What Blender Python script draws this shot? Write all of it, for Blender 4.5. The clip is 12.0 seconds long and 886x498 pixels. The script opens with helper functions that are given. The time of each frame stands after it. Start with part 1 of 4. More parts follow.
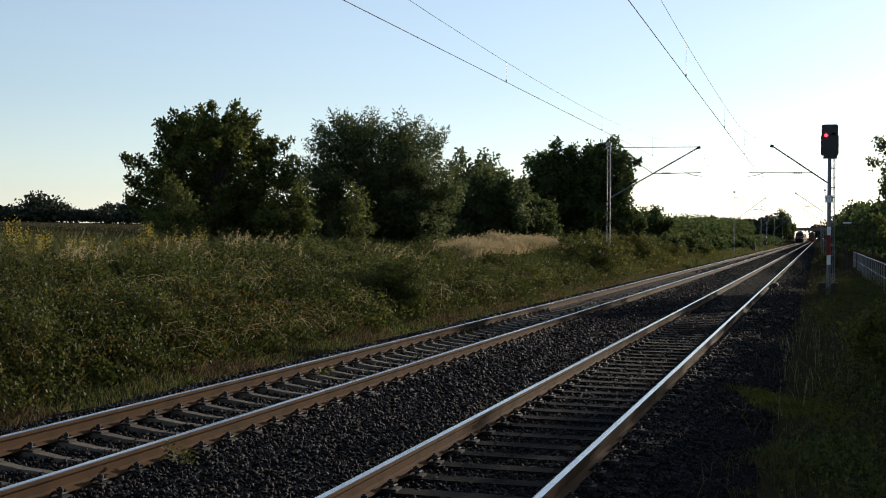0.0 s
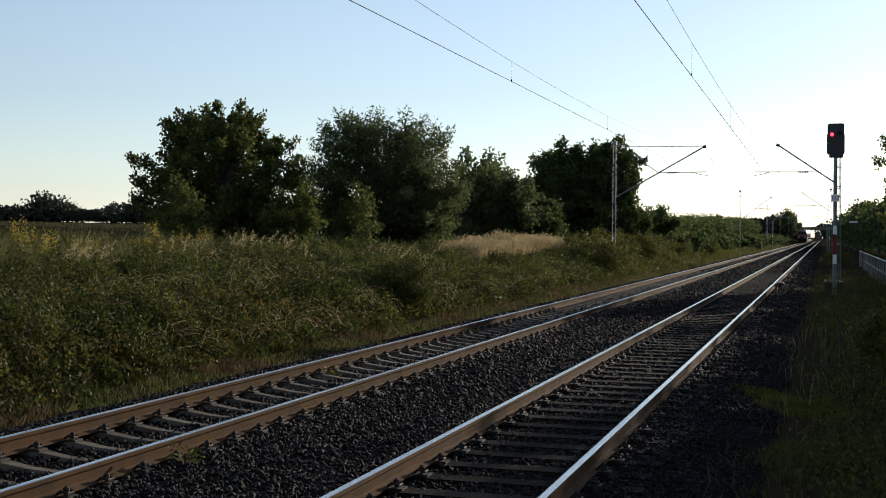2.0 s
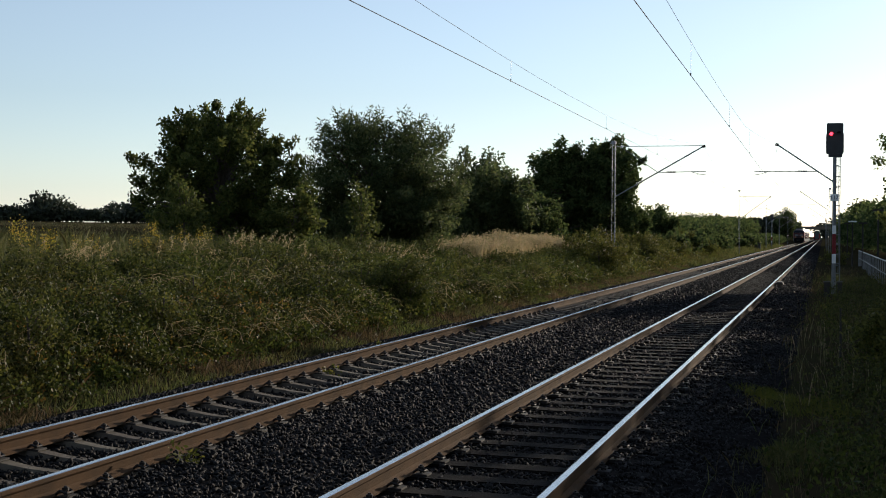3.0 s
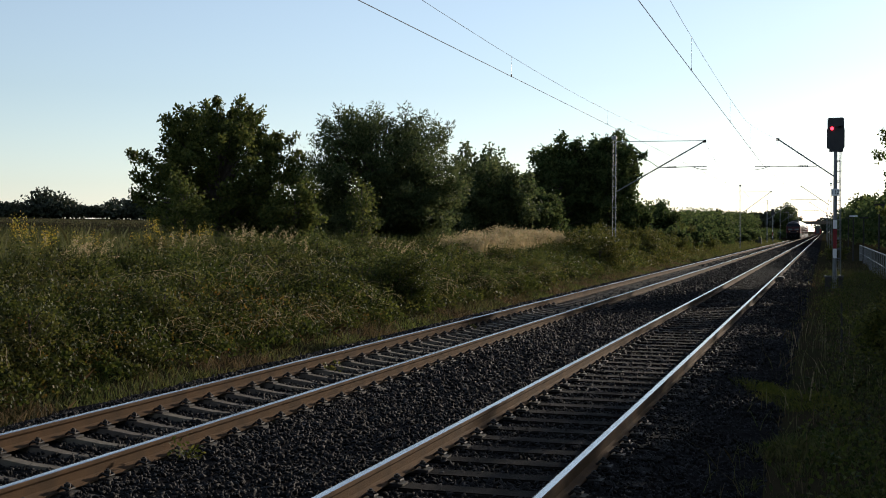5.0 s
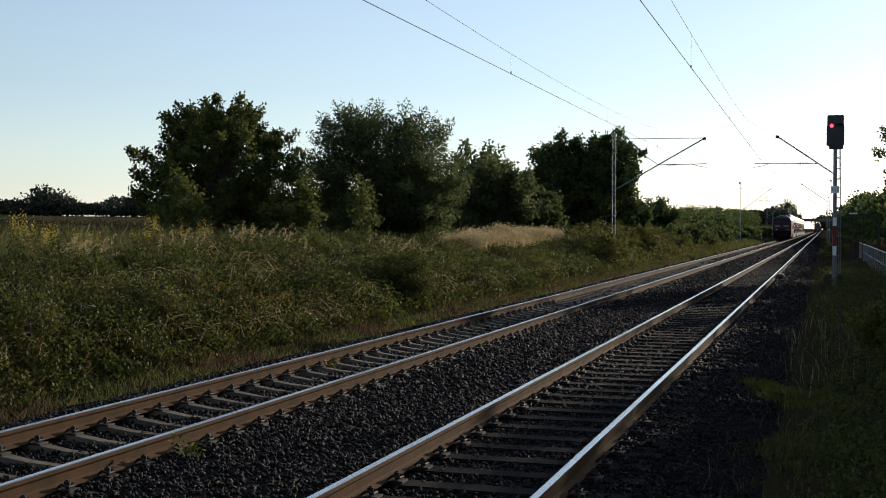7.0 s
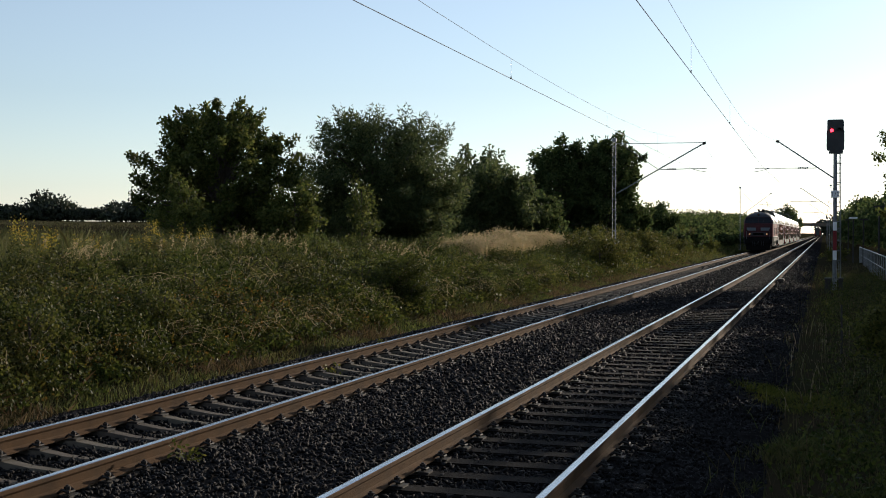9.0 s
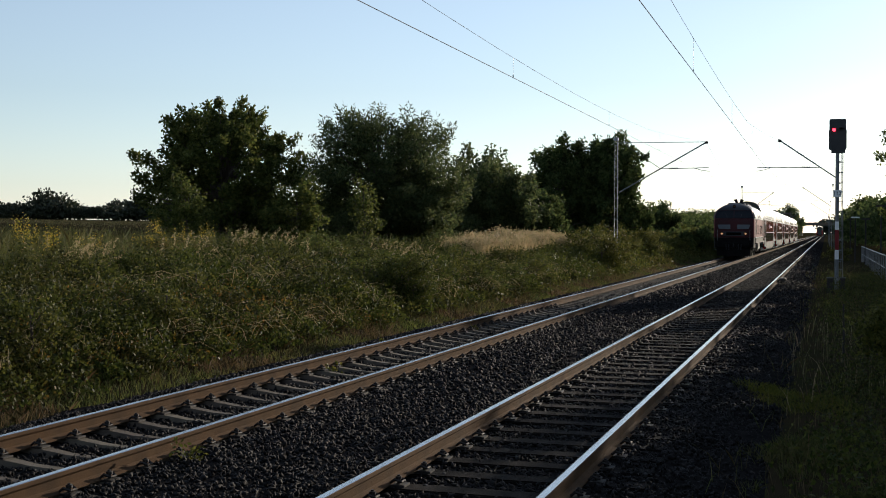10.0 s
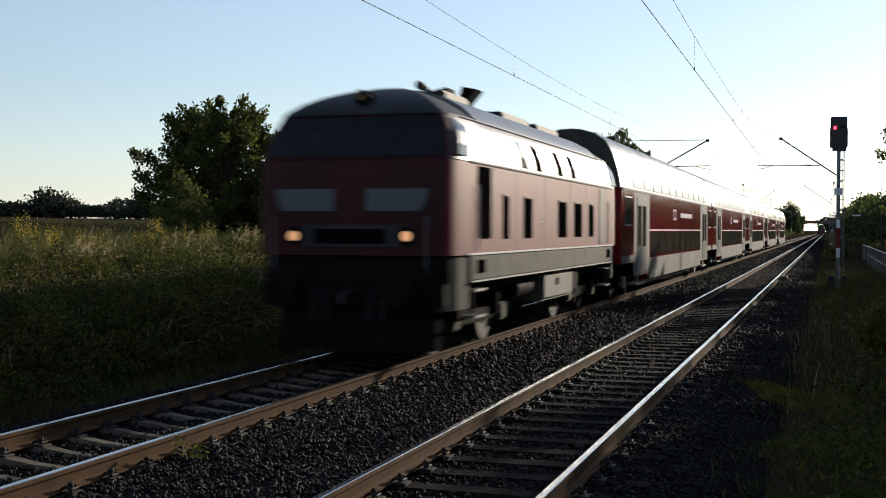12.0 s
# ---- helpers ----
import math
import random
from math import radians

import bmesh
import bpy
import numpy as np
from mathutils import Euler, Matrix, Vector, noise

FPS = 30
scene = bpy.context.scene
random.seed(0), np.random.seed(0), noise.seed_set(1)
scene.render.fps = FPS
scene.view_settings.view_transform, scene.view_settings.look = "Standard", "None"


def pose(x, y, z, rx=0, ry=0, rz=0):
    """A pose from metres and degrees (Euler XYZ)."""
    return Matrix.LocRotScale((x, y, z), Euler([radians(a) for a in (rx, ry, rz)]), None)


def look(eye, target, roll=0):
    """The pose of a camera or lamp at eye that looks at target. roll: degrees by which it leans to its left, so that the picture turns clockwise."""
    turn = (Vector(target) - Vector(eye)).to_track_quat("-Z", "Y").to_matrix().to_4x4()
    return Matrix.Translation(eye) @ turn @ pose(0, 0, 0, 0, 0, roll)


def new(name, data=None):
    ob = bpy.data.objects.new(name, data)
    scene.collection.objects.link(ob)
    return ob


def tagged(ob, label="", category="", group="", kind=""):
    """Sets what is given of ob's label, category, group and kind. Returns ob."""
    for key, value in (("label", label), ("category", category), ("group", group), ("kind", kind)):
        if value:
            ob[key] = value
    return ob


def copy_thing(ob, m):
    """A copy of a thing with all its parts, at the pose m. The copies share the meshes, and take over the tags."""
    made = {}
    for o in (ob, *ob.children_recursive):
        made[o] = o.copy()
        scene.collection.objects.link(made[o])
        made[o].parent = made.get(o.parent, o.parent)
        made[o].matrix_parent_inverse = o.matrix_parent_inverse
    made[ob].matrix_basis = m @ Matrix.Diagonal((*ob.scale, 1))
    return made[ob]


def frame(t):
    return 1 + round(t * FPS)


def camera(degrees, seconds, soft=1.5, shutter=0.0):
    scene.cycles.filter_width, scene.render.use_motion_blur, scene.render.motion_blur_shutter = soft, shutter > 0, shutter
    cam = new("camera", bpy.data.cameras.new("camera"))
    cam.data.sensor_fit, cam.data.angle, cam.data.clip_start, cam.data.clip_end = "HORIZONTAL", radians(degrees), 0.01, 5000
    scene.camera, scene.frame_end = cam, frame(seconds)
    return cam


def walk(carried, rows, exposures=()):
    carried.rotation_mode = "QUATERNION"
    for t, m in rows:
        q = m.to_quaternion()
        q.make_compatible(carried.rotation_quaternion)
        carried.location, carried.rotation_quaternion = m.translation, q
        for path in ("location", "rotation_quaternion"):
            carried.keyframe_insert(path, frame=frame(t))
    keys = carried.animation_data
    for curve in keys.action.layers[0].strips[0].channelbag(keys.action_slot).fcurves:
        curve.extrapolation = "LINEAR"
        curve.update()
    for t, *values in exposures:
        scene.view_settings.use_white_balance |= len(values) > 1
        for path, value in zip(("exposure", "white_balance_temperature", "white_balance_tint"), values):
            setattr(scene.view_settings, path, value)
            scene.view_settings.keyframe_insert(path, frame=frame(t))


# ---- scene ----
# World: rail heads at z = 0, tracks run along +y, x to the right of the line of view along the tracks.
EYE = Vector((0.0, 0.0, 1.916))
cam = camera(39.84, 12.0, soft=1.0, shutter=0.28)
# seconds, degrees turned left of the tracks, tilt, lean
AIM = [(0.0, 17.044, -0.636, 0.396), (0.5, 17.081, -0.624, 0.378), (1.0, 17.173, -0.642, 0.338), (1.5, 17.271, -0.671, 0.322),
       (2.0, 17.301, -0.662, 0.351), (2.5, 17.299, -0.663, 0.374), (3.0, 17.267, -0.680, 0.334), (5.0, 17.306, -0.884, 0.196),
       (5.5, 17.277, -0.956, 0.146), (6.0, 17.279, -0.952, 0.117), (6.5, 17.273, -0.968, 0.158), (7.0, 17.292, -1.005, 0.184),
       (9.0, 17.303, -0.780, 0.139), (9.5, 17.356, -0.802, 0.174), (10.0, 17.389, -0.829, 0.214), (10.5, 17.419, -0.864, 0.214),
       (11.0, 17.440, -0.881, 0.174), (11.5, 17.440, -0.881, 0.169), (12.0, 17.439, -0.910, 0.176)]


def aimed(left, tilt, lean):
    a, b = radians(left), radians(tilt)
    return look(EYE, EYE + Vector((-math.sin(a) * math.cos(b), math.cos(a) * math.cos(b), math.sin(b))), lean)


walk(cam, [(t, aimed(a, b, c)) for t, a, b, c in AIM], [(0, -0.05, 5800, 11), (12, -0.05, 5800, 11)])

# ---- light: a low evening sun ahead and to the right ----
SUN_TURN, SUN_UP = 18.0, 12.0
world = bpy.data.worlds.new("sky")
scene.world = world
world.use_nodes = True
wn = world.node_tree
sky = wn.nodes.new("ShaderNodeTexSky")
sky.sky_type, sky.sun_disc = "NISHITA", False
sky.sun_elevation, sky.sun_rotation = radians(SUN_UP), radians(SUN_TURN)
sky.air_density, sky.dust_density, sky.ozone_density = 1.1, 0.15, 2.3
pale = wn.nodes.new("ShaderNodeHueSaturation")   # evening haze
pale.inputs["Saturation"].default_value = 0.60
wn.links.new(sky.outputs[0], pale.inputs["Color"])
wn.links.new(pale.outputs[0], wn.nodes["Background"].inputs[0])
wn.nodes["Background"].inputs[1].default_value = 0.148
sun_dir = Vector((math.sin(radians(SUN_TURN)) * math.cos(radians(SUN_UP)), math.cos(radians(SUN_TURN)) * math.cos(radians(SUN_UP)), math.sin(radians(SUN_UP))))
sun = new("sun", bpy.data.lights.new("sun", "SUN"))
sun.data.energy, sun.data.angle, sun.data.color = 5.0, radians(0.6), (1.0, 0.82, 0.58)
sun.matrix_world = look(sun_dir * 100, (0, 0, 0))


# ---- materials ----
def material(name, colour, rough=0.8, metal=0.0, vary=0.25, scale=6.0, fine=60.0, bump=0.2, second=None, island=0.0, each=0.0,
             translucent=0.0, specular=0.5):
    """A node material: base colour varied at two scales, grain in the bump; island: spread of brightness between loose pieces."""
    m = bpy.data.materials.new(name)
    m.use_nodes = True
    nt = m.node_tree
    n, link = nt.nodes, nt.links.new
    bsdf = n["Principled BSDF"]
    geo = n.new("ShaderNodeTexCoord")
    broad, grain = n.new("ShaderNodeTexNoise"), n.new("ShaderNodeTexNoise")
    broad.inputs["Scale"].default_value, broad.inputs["Detail"].default_value = scale, 4
    grain.inputs["Scale"].default_value, grain.inputs["Detail"].default_value = fine, 3
    link(geo.outputs["Object"], broad.inputs["Vector"])
    link(geo.outputs["Object"], grain.inputs["Vector"])
    mix = n.new("ShaderNodeMix")
    mix.data_type = "RGBA"
    ramp = n.new("ShaderNodeMapRange")
    ramp.inputs[1].default_value, ramp.inputs[2].default_value = 0.35, 0.65
    link(broad.outputs["Fac"], ramp.inputs[0])
    link(ramp.outputs[0], mix.inputs["Factor"])
    dark = second or tuple(c * (1 - vary) for c in colour)
    mix.inputs["A"].default_value, mix.inputs["B"].default_value = (*colour, 1), (*dark, 1)
    hsv = n.new("ShaderNodeHueSaturation")
    link(mix.outputs["Result"], hsv.inputs["Color"])
    value = n.new("ShaderNodeMath")
    value.operation, value.inputs[1].default_value, value.inputs[2].default_value = "MULTIPLY_ADD", vary * 0.8, 1 - vary * 0.4
    link(grain.outputs["Fac"], value.inputs[0])
    last = value.outputs[0]
    if island or each:
        src = n.new("ShaderNodeNewGeometry").outputs["Random Per Island"] if island else n.new("ShaderNodeObjectInfo").outputs["Random"]
        spread = n.new("ShaderNodeMath")
        spread.operation, spread.inputs[1].default_value, spread.inputs[2].default_value = "MULTIPLY_ADD", 2 * (island or each), 1 - (island or each)
        link(src, spread.inputs[0])
        both = n.new("ShaderNodeMath")
        both.operation = "MULTIPLY"
        link(last, both.inputs[0])
        link(spread.outputs[0], both.inputs[1])
        last = both.outputs[0]
        hue = n.new("ShaderNodeMath")
        hue.operation, hue.inputs[1].default_value, hue.inputs[2].default_value = "MULTIPLY_ADD", -0.06 if translucent else 0.02, 0.53 if translucent else 0.49
        link(src, hue.inputs[0])
        link(hue.outputs[0], hsv.inputs["Hue"])
    link(last, hsv.inputs["Value"])
    link(hsv.outputs[0], bsdf.inputs["Base Color"])
    bsdf.inputs["Roughness"].default_value, bsdf.inputs["Metallic"].default_value = rough, metal
    bsdf.inputs["Specular IOR Level"].default_value = specular
    if bump:
        b = n.new("ShaderNodeBump")
        b.inputs["Strength"].default_value, b.inputs["Distance"].default_value = bump, 0.02
        link(grain.outputs["Fac"], b.inputs["Height"])
        link(b.outputs[0], bsdf.inputs["Normal"])
    if translucent:
        thin, add = n.new("ShaderNodeBsdfTranslucent"), n.new("ShaderNodeMixShader")
        link(hsv.outputs[0], thin.inputs["Color"])
        add.inputs[0].default_value = translucent
        link(bsdf.outputs[0], add.inputs[1])
        link(thin.outputs[0], add.inputs[2])
        link(add.outputs[0], n["Material Output"].inputs["Surface"])
    return m


def glow(name, colour, strength):
    m = bpy.data.materials.new(name)
    m.use_nodes = True
    b = m.node_tree.nodes["Principled BSDF"]
    b.inputs["Base Color"].default_value = (*[c * 0.5 for c in colour], 1)
    b.inputs["Emission Color"].default_value, b.inputs["Emission Strength"].default_value = (*colour, 1), strength
    return m


BALLAST = material("ballast", (0.026, 0.024, 0.023), 1.0, vary=0.5, scale=9, fine=45, bump=1.0, specular=0.0)
STONE = material("ballast_stone", (0.0200, 0.0180, 0.0172), 0.75, vary=0.3, scale=20, fine=90, bump=0.3, island=0.8, specular=0.14)
RUST = material("rusty_rail_side", (0.115, 0.069, 0.038), 0.92, vary=0.35, scale=3, fine=70, bump=0.3, second=(0.080, 0.052, 0.032), specular=0.06)
POLISH = material("polished_rail_head", (0.58, 0.57, 0.55), 0.24, 1.0, vary=0.15, scale=2, fine=80, bump=0.03)
CONCRETE = material("weathered_concrete", (0.165, 0.135, 0.10), 0.85, vary=0.35, scale=5, fine=80, bump=0.3, each=0.2, specular=0.2)
OLDWOOD = material("tarred_sleeper", (0.017, 0.014, 0.012), 0.9, vary=0.4, scale=4, fine=70, bump=0.5, each=0.3, specular=0.06)
IRON = material("dark_iron", (0.035, 0.029, 0.025), 0.75, 0.1, vary=0.4, scale=8, fine=60)
GALV = material("galvanised_steel", (0.22, 0.225, 0.23), 0.5, 0.6, vary=0.25, scale=4, fine=50, bump=0.1)
WIRE = material("copper_wire", (0.12, 0.11, 0.10), 0.5, 0.6, vary=0.2, bump=0)
PORCELAIN = material("brown_insulator", (0.10, 0.09, 0.085), 0.3, vary=0.2, bump=0)
BLACK = material("black_paint", (0.02, 0.02, 0.022), 0.55, vary=0.3, bump=0.1)
DARK = material("underframe_black", (0.014, 0.013, 0.013), 0.75, vary=0.4, scale=3, fine=40, specular=0.02)
FADED = material("faded_red_paint", (0.20, 0.026, 0.028), 0.5, vary=0.22, scale=1.2, fine=25, bump=0.05, specular=0.15)
FRAMEGREY = material("dusty_frame_grey", (0.085, 0.085, 0.068), 0.75, vary=0.35, scale=1.5, fine=25, bump=0.08, specular=0.12)
RED = material("traffic_red_paint", (0.24, 0.012, 0.014), 0.14, vary=0.2, scale=1.5, fine=30, bump=0.03)
WHITE = material("white_paint", (0.78, 0.78, 0.76), 0.4, vary=0.1, scale=2, fine=30, bump=0.03)
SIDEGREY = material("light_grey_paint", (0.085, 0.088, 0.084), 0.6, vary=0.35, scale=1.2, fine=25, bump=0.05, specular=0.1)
ROOFGREY = material("grey_roof_paint", (0.26, 0.26, 0.26), 0.36, 0.0, vary=0.3, scale=1.0, fine=20, bump=0.05)
CABDARK = material("dark_cab_paint", (0.030, 0.014, 0.018), 0.5, vary=0.3, scale=1.5, fine=25, bump=0.05, specular=0.2)
GLASS = material("dark_window_glass", (0.012, 0.014, 0.018), 0.08, vary=0.1, bump=0, specular=0.22)
DECKGLASS = material("smoked_upper_glass", (0.04, 0.04, 0.042), 0.22, vary=0.2, scale=0.7, fine=5, bump=0)
# base lightened for light seen through coaches and sun reflected in the cab window
WINDOW = material("pale_lit_window", (0.10, 0.095, 0.08), 0.08, vary=0.3, scale=0.7, fine=5, bump=0)
GRILLE = material("dark_grille", (0.007, 0.006, 0.006), 0.95, vary=0.3, specular=0.0)
LAMP = glow("headlight_glow", (1.0, 0.48, 0.20), 0.75)
# white paint darkened to grey for the shade on the front panels
PANEL = material("shaded_white_panel", (0.10, 0.11, 0.125), 0.5, vary=0.15, scale=2, fine=30, bump=0.03)
# the body red darkened to stand for shade on the cab front
SHADEDRED = material("shaded_red_front", (0.055, 0.0055, 0.008), 0.5, vary=0.35, scale=1.0, fine=20, bump=0.05, second=(0.03, 0.006, 0.007), specular=0.2)
BROW = material("dark_roof_grey", (0.045, 0.047, 0.052), 0.6, vary=0.3, scale=1.2, fine=20, bump=0.05, specular=0.2)
CREAM = material("dusty_cream_paint", (0.16, 0.155, 0.13), 0.6, vary=0.3, scale=1.5, fine=25, bump=0.06, specular=0.2)
DOORGREY = material("grey_door_paint", (0.10, 0.11, 0.115), 0.35, vary=0.2, scale=1.2, fine=25, bump=0.04, specular=0.4)
AMBER = material("amber_lens", (0.22, 0.10, 0.03), 0.2, vary=0.1, bump=0)
REDLAMP = glow("red_signal_lamp", (1.0, 0.03, 0.05), 6.0)
SOIL = material("meadow_ground", (0.030, 0.029, 0.014), 0.95, vary=0.4, scale=0.6, fine=12, bump=0.5, second=(0.042, 0.032, 0.018), specular=0.0)
BARK = material("bark", (0.10, 0.075, 0.055), 0.9, vary=0.4, scale=6, fine=40, bump=0.8)
OAK = material("oak_leaves", (0.105, 0.122, 0.030), 0.55, vary=0.2, scale=0.6, fine=8, bump=0, island=0.4, translucent=0.55, specular=0.12)
WILLOW = material("willow_leaves", (0.092, 0.114, 0.042), 0.6, vary=0.2, scale=0.6, fine=8, bump=0, island=0.4, translucent=0.55, specular=0.12)
HEDGE = material("hedge_leaves", (0.084, 0.112, 0.036), 0.8, vary=0.3, scale=0.4, fine=6, bump=0, island=0.45, translucent=0.55, specular=0.12)
HERB = material("herb_leaves", (0.105, 0.120, 0.022), 0.6, vary=0.35, scale=0.35, fine=4, bump=0, island=0.6, translucent=0.42, second=(0.095, 0.084, 0.022), specular=0.16)
BRAMBLE = material("bramble_leaves", (0.066, 0.084, 0.015), 0.62, vary=0.35, scale=0.5, fine=5, bump=0, island=0.6, translucent=0.42, second=(0.058, 0.060, 0.016), specular=0.13)
TURNING = material("turning_leaves", (0.20, 0.13, 0.02), 0.5, vary=0.3, scale=0.8, fine=5, bump=0, island=0.45, translucent=0.4, specular=0.25)
# green raised to stand for sun on the tufts at the ballast edge
MOSS = material("sunlit_verge_moss", (0.17, 0.175, 0.03), 0.6, vary=0.3, scale=0.8, fine=5, bump=0, island=0.45, translucent=0.45, specular=0.12)
FIELDSTRAW = material("field_straw", (0.085, 0.080, 0.036), 0.7, vary=0.3, scale=0.05, fine=1, bump=0, island=0.4, translucent=0.4, specular=0.1)
GRASS = material("meadow_grass", (0.105, 0.128, 0.034), 0.6, vary=0.3, scale=0.3, fine=3, bump=0, island=0.45, translucent=0.45, second=(0.115, 0.105, 0.038), specular=0.12)
STRAW = material("dry_grass", (0.145, 0.108, 0.054), 0.6, vary=0.25, scale=0.8, fine=5, bump=0, island=0.4, translucent=0.45, second=(0.105, 0.080, 0.034), specular=0.12)
REED = material("blond_reed", (0.50, 0.40, 0.21), 0.6, vary=0.2, scale=0.8, fine=5, bump=0, island=0.35, translucent=0.4, specular=0.12)
YELLOW = material("goldenrod_flowers", (0.50, 0.38, 0.03), 0.7, vary=0.2, scale=2, fine=9, bump=0, island=0.35, translucent=0.3)
FARLEAF = material("distant_foliage", (0.035, 0.044, 0.020), 0.7, vary=0.35, scale=0.2, fine=1.5, bump=0, island=0.4, translucent=0.25)

rng = np.random.default_rng(7)


# ---- mesh helpers ----
class Shape:
    """Collects vertices and faces of one part."""

    def __init__(self):
        self.v, self.f = [], []

    def add(self, verts, faces):
        k = len(self.v)
        self.v += [tuple(p) for p in verts]
        self.f += [tuple(i + k for i in f) for f in faces]
        return self

    def box(self, x0, x1, y0, y1, z0, z1):
        v = [(x, y, z) for z in (z0, z1) for y in (y0, y1) for x in (x0, x1)]
        return self.add(v, [(0, 2, 3, 1), (4, 5, 7, 6), (0, 1, 5, 4), (2, 6, 7, 3), (0, 4, 6, 2), (1, 3, 7, 5)])

    def loft(self, rings, caps=True):
        n = len(rings[0])
        v = [p for r in rings for p in r]
        f = [(k * n + i, k * n + (i + 1) % n, (k + 1) * n + (i + 1) % n, (k + 1) * n + i) for k in range(len(rings) - 1) for i in range(n)]
        if caps:
            f += [tuple(range(n))[::-1], tuple(range((len(rings) - 1) * n, len(rings) * n))]
        return self.add(v, f)

    def tube(self, points, radii, n=8):
        if isinstance(radii, (int, float)):
            radii = [radii] * len(points)
        rings, radii = [], [float(r) for r in radii]
        points = [Vector(p) for p in points]
        for k, p in enumerate(points):
            d = (points[min(k + 1, len(points) - 1)] - points[max(k - 1, 0)]).normalized()
            a = d.orthogonal().normalized() if abs(d.z) > 0.9 else d.cross(Vector((0, 0, 1))).normalized()
            b = d.cross(a)
            rings.append([p + radii[k] * (math.cos(2 * math.pi * i / n) * a + math.sin(2 * math.pi * i / n) * b) for i in range(n)])
        return self.loft(rings)

    def prism(self, profile, y0, y1):
        """A profile of (x, z) drawn along y."""
        return self.loft([[(x, y0, z) for x, z in profile], [(x, y1, z) for x, z in profile]])

    def mesh(self, name, smooth=False, bevel=0.0):
        bm = bmesh.new()
        vs = [bm.verts.new(p) for p in self.v]
        for f in self.f:
            bm.faces.new([vs[i] for i in f])
        bmesh.ops.recalc_face_normals(bm, faces=bm.faces)
        if bevel:
            sharp = [e for e in bm.edges if len(e.link_faces) == 2 and e.calc_face_angle(0) > 0.6]
            bmesh.ops.bevel(bm, geom=sharp, offset=bevel, segments=2, affect="EDGES", clamp_overlap=True)
        for f in bm.faces:
            f.smooth = smooth
        me = bpy.data.meshes.new(name)
        bm.to_mesh(me)
        bm.free()
        if smooth:
            me.set_sharp_from_angle(angle=radians(35))
        return me


def part(name, shape, mat, parent=None, label="", smooth=False, bevel=0.0, at=None):
    """One mesh object under its thing or part."""
    me = shape if isinstance(shape, bpy.types.Mesh) else shape.mesh(name, smooth, bevel)
    if not me.materials:
        me.materials.append(mat)
    ob = new(name, me)
    ob.parent = parent
    if at is not None:
        ob.matrix_basis = at
    if label:
        tagged(ob, label)
    return ob


def thing(name, label, category, at=None, group="", kind=""):
    ob = tagged(new(name), label, category, group, kind)
    if at is not None:
        ob.matrix_basis = at
    return ob


def bulk(name, verts, sides, mat):
    """A mesh from arrays of vertices in which every run of `sides` vertices is one face."""
    me = bpy.data.meshes.new(name)
    n = len(verts)
    me.vertices.add(n)
    me.vertices.foreach_set("co", np.ascontiguousarray(verts, dtype=np.float32).ravel())
    me.loops.add(n)
    me.loops.foreach_set("vertex_index", np.arange(n, dtype=np.int32))
    me.polygons.add(n // sides)
    me.polygons.foreach_set("loop_start", np.arange(0, n, sides, dtype=np.int32))
    me.update(calc_edges=True)
    me.materials.append(mat)
    return me


def unit(n):
    d = rng.normal(size=(n, 3))
    return d / np.linalg.norm(d, axis=1)[:, None]


def leaves(points, size, droop=0.0, narrow=0.55):
    """Leaf blades (four-cornered, pointed) at the points."""
    n = len(points)
    d = unit(n)
    d[:, 2] -= droop
    d /= np.linalg.norm(d, axis=1)[:, None]
    s = np.cross(d, unit(n))
    s /= np.linalg.norm(s, axis=1)[:, None]
    L = (size * rng.uniform(0.6, 1.3, n))[:, None]
    p = np.asarray(points)
    return np.stack([p, p + d * L * 0.45 + s * L * narrow * 0.5, p + d * L, p + d * L * 0.45 - s * L * narrow * 0.5], 1).reshape(-1, 3)


def blades(roots, height, lean=0.35, width=0.012, way=None):
    """Grass blades: triangles that rise from the roots and lean."""
    n = len(roots)
    a = rng.uniform(0, 2 * math.pi, n)
    side = np.stack([np.cos(a), np.sin(a), 0 * a], 1)
    b = rng.uniform(0, 2 * math.pi, n)
    h = (height * rng.uniform(0.5, 1.15, n))
    off = np.stack([np.cos(b), np.sin(b), 0 * b], 1) * (np.abs(rng.normal(0, lean, n)) * h)[:, None]
    if way is not None:
        off += np.asarray(way)[None] * h[:, None]
    tip = roots + off + np.stack([0 * h, 0 * h, h], 1)
    mid = roots + off * 0.35 + np.stack([0 * h, 0 * h, h * 0.55], 1)
    w = (width * rng.uniform(0.7, 1.3, n))[:, None]
    return np.stack([roots - side * w, roots + side * w, mid + side * w * 0.8, tip, mid - side * w * 0.8], 1).reshape(-1, 3)


# ---- terrain ----
FIELD = [(-1500, 7.0), (-230, 5.2), (-60, 2.2), (-22, 1.25), (-15, 0.95), (-11.5, 0.35), (-10.2, 0.0), (-9.2, -0.35), (-8.6, -0.5), (-0.9, -0.5), (-0.4, -0.38), (1.5, -0.3), (6, -0.2),
         (40, 0.0), (1500, 0.0)]
FX, FZ = np.array([p[0] for p in FIELD]), np.array([p[1] for p in FIELD])


def lie(x, y):
    """Height of the ground."""
    x, y = np.asarray(x, float), np.asarray(y, float)
    z = np.interp(x, FX, FZ)
    wild = np.clip((np.abs(x + 4.9) - 4.2) / 3, 0, 1)
    return z + wild * 0.15 * (np.sin(x * 1.3 + y * 0.37) * np.sin(y * 0.9 - x * 0.2) + 0.6 * np.sin(y * 0.23 + 1))


